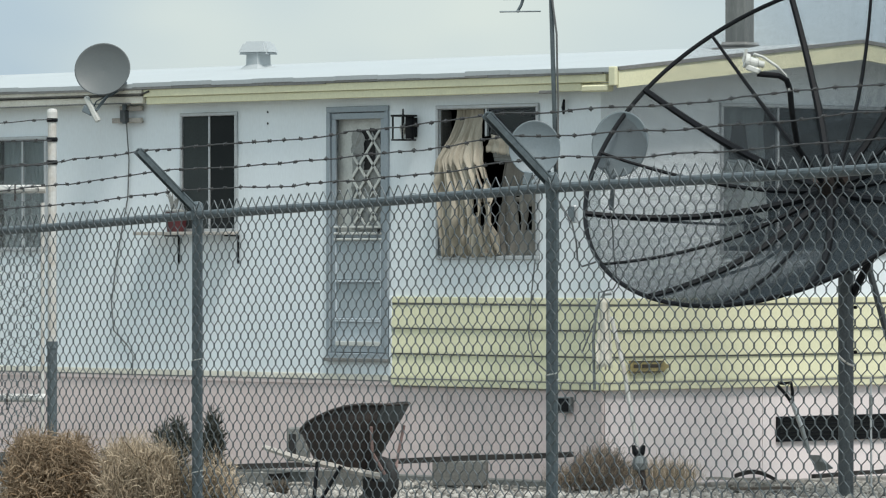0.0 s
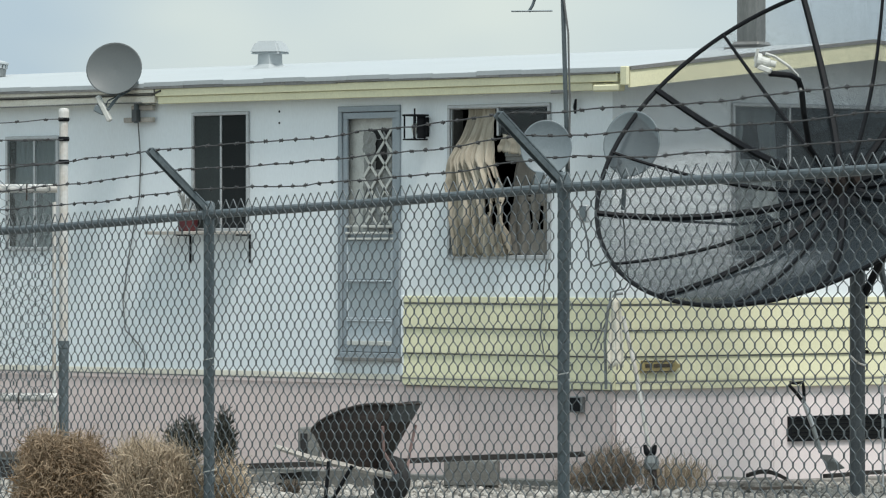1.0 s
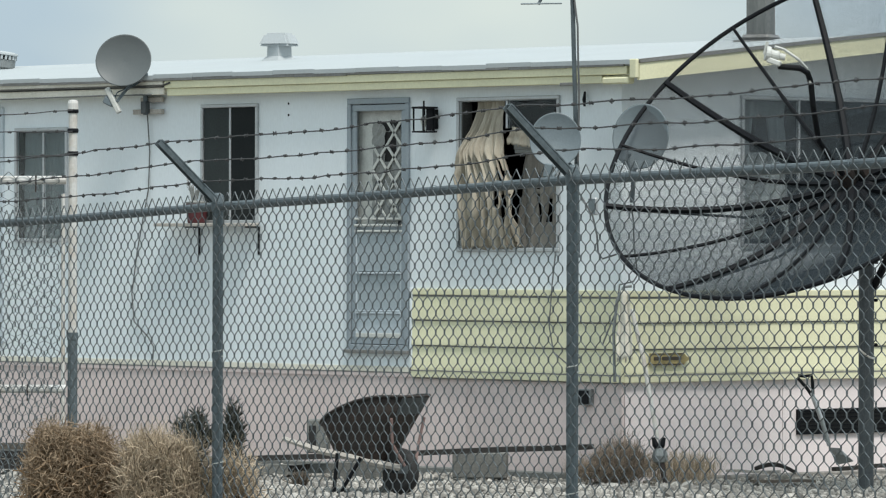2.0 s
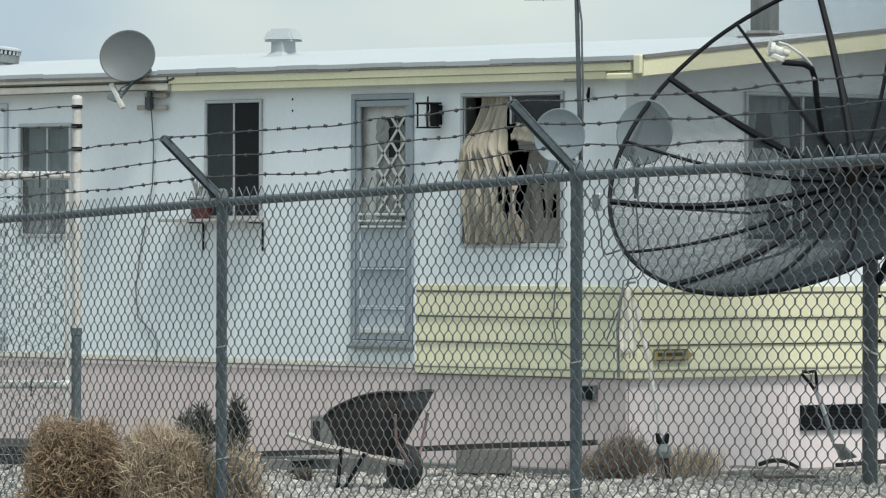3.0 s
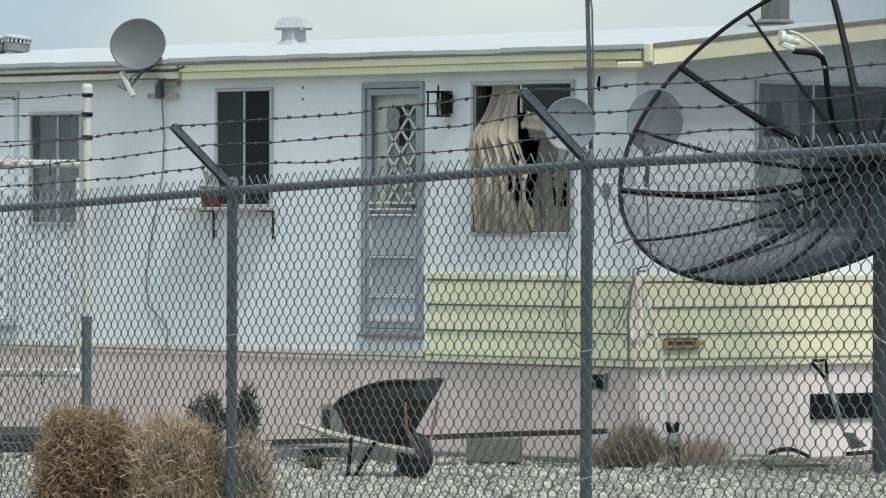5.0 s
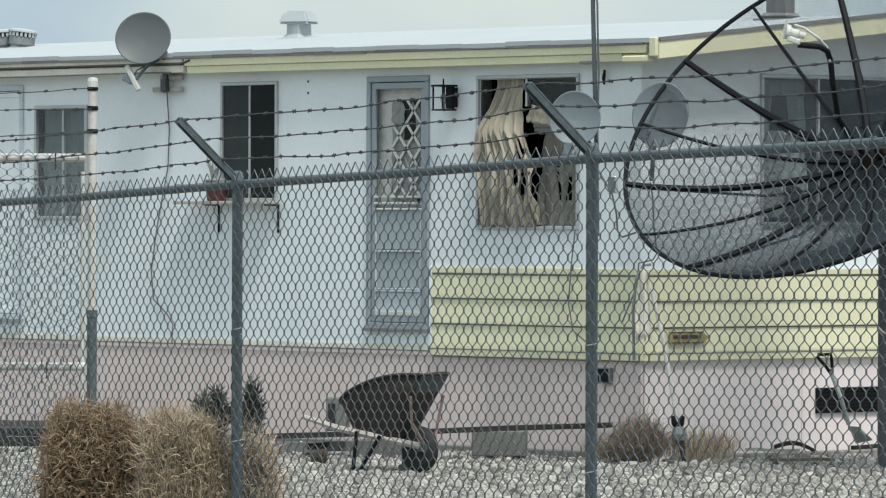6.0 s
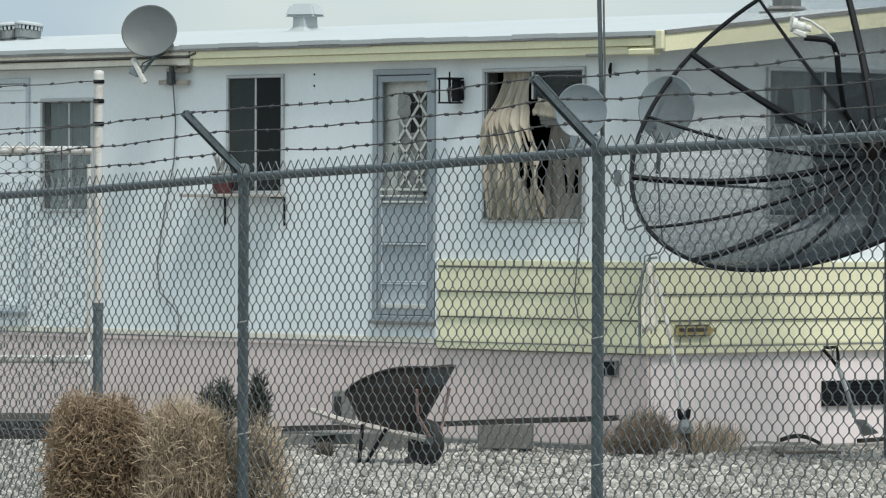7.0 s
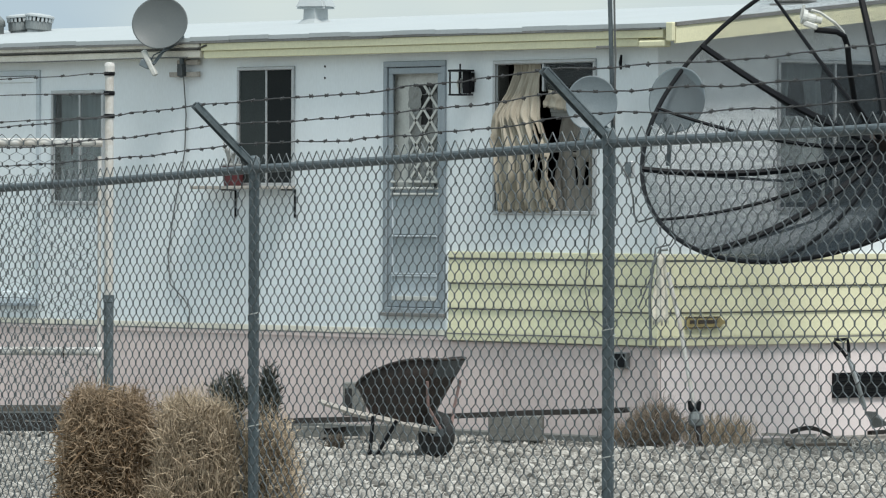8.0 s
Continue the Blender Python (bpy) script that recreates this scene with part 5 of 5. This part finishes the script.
bm = bmesh.new()
rings = [[tray_point(k / 48, t_) for k in range(48)] for t_ in (0.0, 0.05, 0.35, 0.7, 1.0)]
outer = [[bm.verts.new(p) for p in ring] for ring in rings]
inner = [[bm.verts.new(Vector((p.x * 0.985, p.y * 0.98, p.z + (0.006 if j < 4 else 0.0)))) for p in ring] for j, ring in enumerate(rings)]
for vs in (outer, inner):
    for r0, r1 in zip(vs, vs[1:]):
        for k in range(48):
            bm.faces.new((r0[k], r0[(k + 1) % 48], r1[(k + 1) % 48], r1[k]))
    bm.faces.new(vs[0])
for k in range(48):
    bm.faces.new((outer[-1][k], outer[-1][(k + 1) % 48], inner[-1][(k + 1) % 48], inner[-1][k]))
tray = part("tray", bm, M_RUST, barrow, "dark rusty steel tray", smooth=True)
part("rolled_rim", bar([tray_point(k / 64, 1.0) for k in range(65)], 0.011, 6), M_RUST, tray)
bm = bmesh.new()
rows = [[tray_point((k - 6) / 80, t_) + Vector((0.006, 0, 0.004)) for k in range(13)] for t_ in (0.74, 0.86, 0.985)]
sheet(rows, 0.004, bm)
part("nose_band", bm, M_POST, tray, "grey band round the nose, lighter than the tray")
for y0, y1 in ((-0.27, -0.06), (0.27, 0.06)):
    handle = part("handle", bar([(-0.59, y0, 0.385), (-0.3, y0 * 0.88, 0.305), (0.275, y1, 0.19)], [0.018, 0.025, 0.025], 6), M_PALEWOOD, barrow, "bleached wooden handle")
    dx = 0.09 if y0 > 0 else 0.0
    part("leg", bar([(dx - 0.15, y0 * 0.85, 0.29 - 0.3 * dx), (dx - 0.17, y0 * 0.9, 0.02), (dx - 0.14, y0 * 0.9, 0.010), (dx - 0.11, y0 * 0.9, 0.02), (dx + 0.03, y0 * 0.75, 0.26 - 0.3 * dx)], 0.014, 8), M_BLACK, barrow)
    part("nose_strut", bar([(0.31, y1, 0.20), (0.27, y0 * 0.6, 0.36), (0.29, y0 * 0.75, 0.54)], 0.011, 6), M_REDRUST, barrow)
    part("axle_bracket", boxes((0.25, 0.34, y1 - 0.012, y1 + 0.012, 0.15, 0.21), bevel=0.006), M_POST, barrow)
bm = lathe(bmesh.new(), [(0.06, -0.035), (0.13, -0.045), (0.157, -0.03), (0.165, 0.0), (0.157, 0.03), (0.13, 0.045), (0.06, 0.035)], 28)
WHEEL_AT = pose(0.23, 0, 0.165, 90, 0, -12)
bm.transform(WHEEL_AT)
wheel = part("wheel", bm, M_RUBBER, barrow, "black rubber tyre", smooth=True)
part("rim", lathe(bmesh.new(), [(0.02, -0.05), (0.09, -0.03), (0.09, 0.03), (0.02, 0.05)], 20, WHEEL_AT), M_RUST, wheel)
part("axle", bar([(0.23, -0.09, 0.165), (0.23, 0.09, 0.165)], 0.012, 8), M_BLACK, wheel)

# ---- plank on blocks along the house ----
def beam(name, label, category, a, b, w, h, material, group=""):
    """A sawn timber from a to b, resting with its underside on the line."""
    a, b = Vector(a), Vector(b)
    ln = (b - a).length
    m = Matrix.Translation(a) @ (b - a).to_track_quat("X", "Z").to_matrix().to_4x4()
    bm = bmesh.new()
    n_ = max(4, int(ln / 0.25))
    rng = random.Random(int(ln * 100))
    rows = []
    for i in range(n_ + 1):
        x = ln * i / n_
        o = rng.uniform(-0.004, 0.004)
        rows.append([bm.verts.new(m @ Vector(q)) for q in ((x, -w / 2, o), (x, w / 2, o), (x, w / 2, h + o), (x, -w / 2, h + o))])
    for r0, r1 in zip(rows, rows[1:]):
        for k in range(4):
            bm.faces.new((r0[k], r0[(k + 1) % 4], r1[(k + 1) % 4], r1[k]))
    bm.faces.new(rows[0][::-1])
    bm.faces.new(rows[-1])
    ob = part(name, bm, material, None)
    return tagged(ob, label, category, group)


beam("plank", "long weathered plank bench lying on concrete blocks", "plank", (-2.439, -1.820, 0.127), (-0.144, -0.310, 0.253), 0.14, 0.038, M_DARKWOOD, "timbers")
def block(at, turn, size=(0.40, 0.19, 0.19), label="grey concrete block on the gravel under the plank"):
    th = thing("concrete_block", label, "block", pose(*at, 0, 0, turn), "concrete blocks")
    x, y, z = size
    part("body", boxes((0, x, 0, y, 0, z), bevel=0.008), M_CONCRETE, th)
    # Solid black slabs paint the shade of the hollow cores.
    if z > x:
        part("core_hole_shade", boxes((0.018, x * 0.48, -0.003, 0.02, 0.03, z - 0.045)), M_RUBBER, th)
        return
    for x0 in (0.05, x / 2 + 0.02):
        part("core_hole_shade", boxes((x0, x0 + x / 2 - 0.07, 0.03, y - 0.03, z - 0.02, z + 0.002)), M_RUBBER, th)


block((-1.163, -0.772, 0.019), 42)
block((-1.927, -1.249, -0.008), 30, (0.32, 0.19, 0.14))
block((-2.038, -1.447, 0.196), 40, (0.15, 0.19, 0.25), "short grey concrete block standing on the plank")
beam("timber", "low grey timber lying against the skirting", "timber", (-2.685, -1.495, 0.018), (-2.078, -1.119, 0.034), 0.10, 0.075, M_CONCRETE, "timbers")
beam("timber", "dark timber offcut under the plank", "timber", (-2.157, -1.506, 0.055), (-2.024, -1.432, 0.066), 0.08, 0.045, M_DARKWOOD, "timbers")
beam("timber", "weathered board on top of a pile by the skirting", "timber", (-5.661, -3.165, 0.169), (-3.794, -2.731, 0.205), 0.12, 0.045, M_WOOD, "timber pile")
beam("timber", "dark beam in a pile by the skirting", "timber", (-5.661, -3.165, 0.091), (-3.788, -2.724, 0.133), 0.13, 0.055, M_DARKWOOD, "timber pile")
beam("timber", "dark bottom beam of a pile by the skirting", "timber", (-5.661, -3.165, 0.012), (-3.811, -2.750, 0.056), 0.15, 0.07, M_DARKWOOD, "timber pile")
beam("timber", "short weathered board behind the dry bush", "timber", (-3.453, -2.052, 0.219), (-3.077, -1.932, 0.269), 0.10, 0.05, M_WOOD, "timbers")

block((-3.385, -2.051, 0.000), 40, (0.34, 0.16, 0.185), "grey concrete block under a short board")

# ---- tools and bits by the gable end ----
shovel = thing("shovel", "short shovel with a dark grip leaning on the skirting", "shovel", pose(0, 0, 0))
part("shaft", bar([(0.298, 1.530, 0.649), (0.349, 1.587, 0.449)], 0.017, 10), M_ALU, shovel)
part("lower_shaft", bar([(0.349, 1.587, 0.449), (0.389, 1.631, 0.250)], 0.017, 10), M_STACK, shovel)
part("grip", bar([(0.306, 1.539, 0.615), (0.275, 1.505, 0.682), (0.233, 1.457, 0.754), (0.233, 1.457, 0.776), (0.264, 1.492, 0.771), (0.298, 1.530, 0.780), (0.304, 1.536, 0.725), (0.306, 1.539, 0.615)], 0.013, 8), M_BLACK, shovel)
bm = bmesh.new()
p0, p1, p2, p3 = (Vector(q) for q in ((0.389, 1.631, 0.238), (0.509, 1.616, 0.237), (0.612, 1.655, 0.146), (0.460, 1.636, 0.117)))
rows = [[p0.lerp(p1, k / 6) + Vector((0, 0, 0)) for k in range(7)], [p0.lerp(p3, 0.5).lerp(p1.lerp(p2, 0.5), k / 6) + Vector((0.02, -0.02, 0.012)) * math.sin(k / 6 * math.pi) for k in range(7)], [p3.lerp(p2, k / 6) for k in range(7)]]
sheet(rows, 0.008, bm)
part("blade", bm, M_STACK, shovel)

pole = thing("leaning_pole", "long white pole with a dark forked foot leaning on siding", "pole", pose(0, 0, 0))
part("shaft", bar([(0.086, -0.128, 1.278), (0.253, -0.167, 0.917), (0.430, -0.195, 0.344)], 0.016, 8), M_PIPE, pole)
for da, db in ((-0.040, -0.016), (0.040, 0.018)):
    along = Vector((0.668, 0.744, 0))
    part("fork", bar([(0.443, -0.195, 0.262), Vector((0.443, -0.195, 0.300)) + along * da * 0.6, Vector((0.443, -0.195, 0.352)) + along * da], [0.020, 0.024, 0.012], 8), M_BLACK, pole)
bm = lathe(bmesh.new(), [(0.02, -0.06), (0.05, -0.045), (0.058, 0.0), (0.045, 0.045), (0.015, 0.055)], 12)
bm.transform(Matrix.Translation((0.452, -0.190, 0.222)) @ pose(0, 0, 0, 0, 0, 48))
part("collar", bm, M_STACK, pole, "grey metal collar")
part("foot", bar([(0.452, -0.189, 0.19), (0.480, -0.191, 0.13), (0.504, -0.186, 0.02)], [0.030, 0.022, 0.014], 8), M_RUST, pole)
hose = part("downpipe", bar([(0.040, -0.255, 0.749), (0.034, -0.261, 1.121), (0.051, -0.243, 1.349), (0.084, -0.206, 1.444), (0.123, -0.163, 1.452)], 0.011, 8), M_STACK, None)
tagged(hose, "thin grey pipe standing at the house corner", "pipe")
rag = cloth("hanging_rag", "pale cloth hanging over the pipe at the corner", M_CREAM, 0.07, 0.11, 0.50, 1.5, 0.012, Matrix.Translation((0.168, -0.262, 1.420)) @ pose(0, 0, 0, 0, 0, 30), 31, 0.03, cols=20, rws=12)
tagged(rag, category="cloth")

bm = bmesh.new()
c0 = Vector((0.370, 0.862, 0.101))
c1 = Vector((0.571, 1.086, 0.076))
across = Vector((0.744, -0.668, 0)) * 0.10
rows = [[c0.lerp(c1, k / 8) + across * j + Vector((0, 0, 0.045 * math.sin(k / 8 * math.pi) + 0.01)) for k in range(9)] for j in (-0.5, 0.5)]
sheet(rows, 0.03, bm)
scrap = tagged(part("scrap_sheet", bm, M_DARKWOOD, None), "bent dark scrap of metal on the gravel", "scrap")
beam("timber", "thin bleached board lying on the gravel", "timber", (0.301, 0.635, 0.075), (0.637, 0.860, 0.071), 0.06, 0.02, M_PALEWOOD, "timbers")
beam("timber", "grey board half buried in the gravel", "timber", (1.066, 0.140, 0.034), (1.296, 0.546, 0.038), 0.10, 0.02, M_WOOD, "timbers")
beam("timber", "dark edge board at the end skirting", "timber", (0.341, 1.728, 0.060), (0.352, 2.639, 0.079), 0.05, 0.03, M_DARKWOOD, "timbers")
stake = thing("stake", "thin grey metal stake in the gravel by the dish post", "stake", pose(0, 0, 0))
part("shaft", bar([(0.974, 1.685, 0.827), (0.974, 1.685, 0.693), (0.977, 1.688, 0.013)], 0.008, 8), M_ALU, stake)
part("collar", bar([(0.974, 1.685, 0.693), (0.974, 1.685, 0.546)], 0.013, 8), M_STACK, stake)

# ---- gravel stones on the yard ----
rng = np.random.default_rng(7)
phi = (1 + 5 ** 0.5) / 2
ico = np.array([(-1, phi, 0), (1, phi, 0), (-1, -phi, 0), (1, -phi, 0), (0, -1, phi), (0, 1, phi), (0, -1, -phi), (0, 1, -phi), (phi, 0, -1), (phi, 0, 1), (-phi, 0, -1), (-phi, 0, 1)]) / 1.9
tri = np.array([(0, 11, 5), (0, 5, 1), (0, 1, 7), (0, 7, 10), (0, 10, 11), (1, 5, 9), (5, 11, 4), (11, 10, 2), (10, 7, 6), (7, 1, 8), (3, 9, 4), (3, 4, 2), (3, 2, 6), (3, 6, 8), (3, 8, 9), (4, 9, 5), (2, 4, 11), (6, 2, 10), (8, 6, 7), (9, 8, 1)])
N_ST = 49000
along = rng.uniform(-5.0, 4.6, N_ST)
deep = rng.uniform(0.0, 14.0, N_ST)
near = np.array((5.9, -7.0))
px_ = near[0] + along * 0.668 - deep * 0.744
py_ = near[1] + along * 0.744 + deep * 0.668
keep = ((py_ < -0.08) | (px_ > 0.10)) & (px_ < 12)
px_, py_ = px_[keep], py_[keep]
n_st = len(px_)
size = np.clip(rng.lognormal(-4.48, 0.50, n_st), 0.005, 0.045)
v = ico[None] * (1 + rng.uniform(-0.28, 0.28, (n_st, 12, 1))) * size[:, None, None] * np.stack([rng.uniform(0.8, 1.4, n_st), rng.uniform(0.7, 1.2, n_st), rng.uniform(0.65, 1.1, n_st)], 1)[:, None, :]
rot = rng.uniform(0, 6.28, n_st)
c_, s__ = np.cos(rot)[:, None], np.sin(rot)[:, None]
vx = v[..., 0] * c_ - v[..., 1] * s__ + px_[:, None]
vy = v[..., 0] * s__ + v[..., 1] * c_ + py_[:, None]
vz = v[..., 2] + (size * 0.28)[:, None]
vv = np.stack([vx, vy, vz], -1).reshape(-1, 3)
ff = (tri[None] + 12 * np.arange(n_st)[:, None, None]).reshape(-1, 3)
me = bpy.data.meshes.new("mesh")
me.from_pydata(vv.tolist(), [], ff.tolist())
gravel = part("gravel", me, M_STONE, None)
tagged(gravel, "coarse pale gravel stones strewn over the yard", "gravel", kind="stuff")
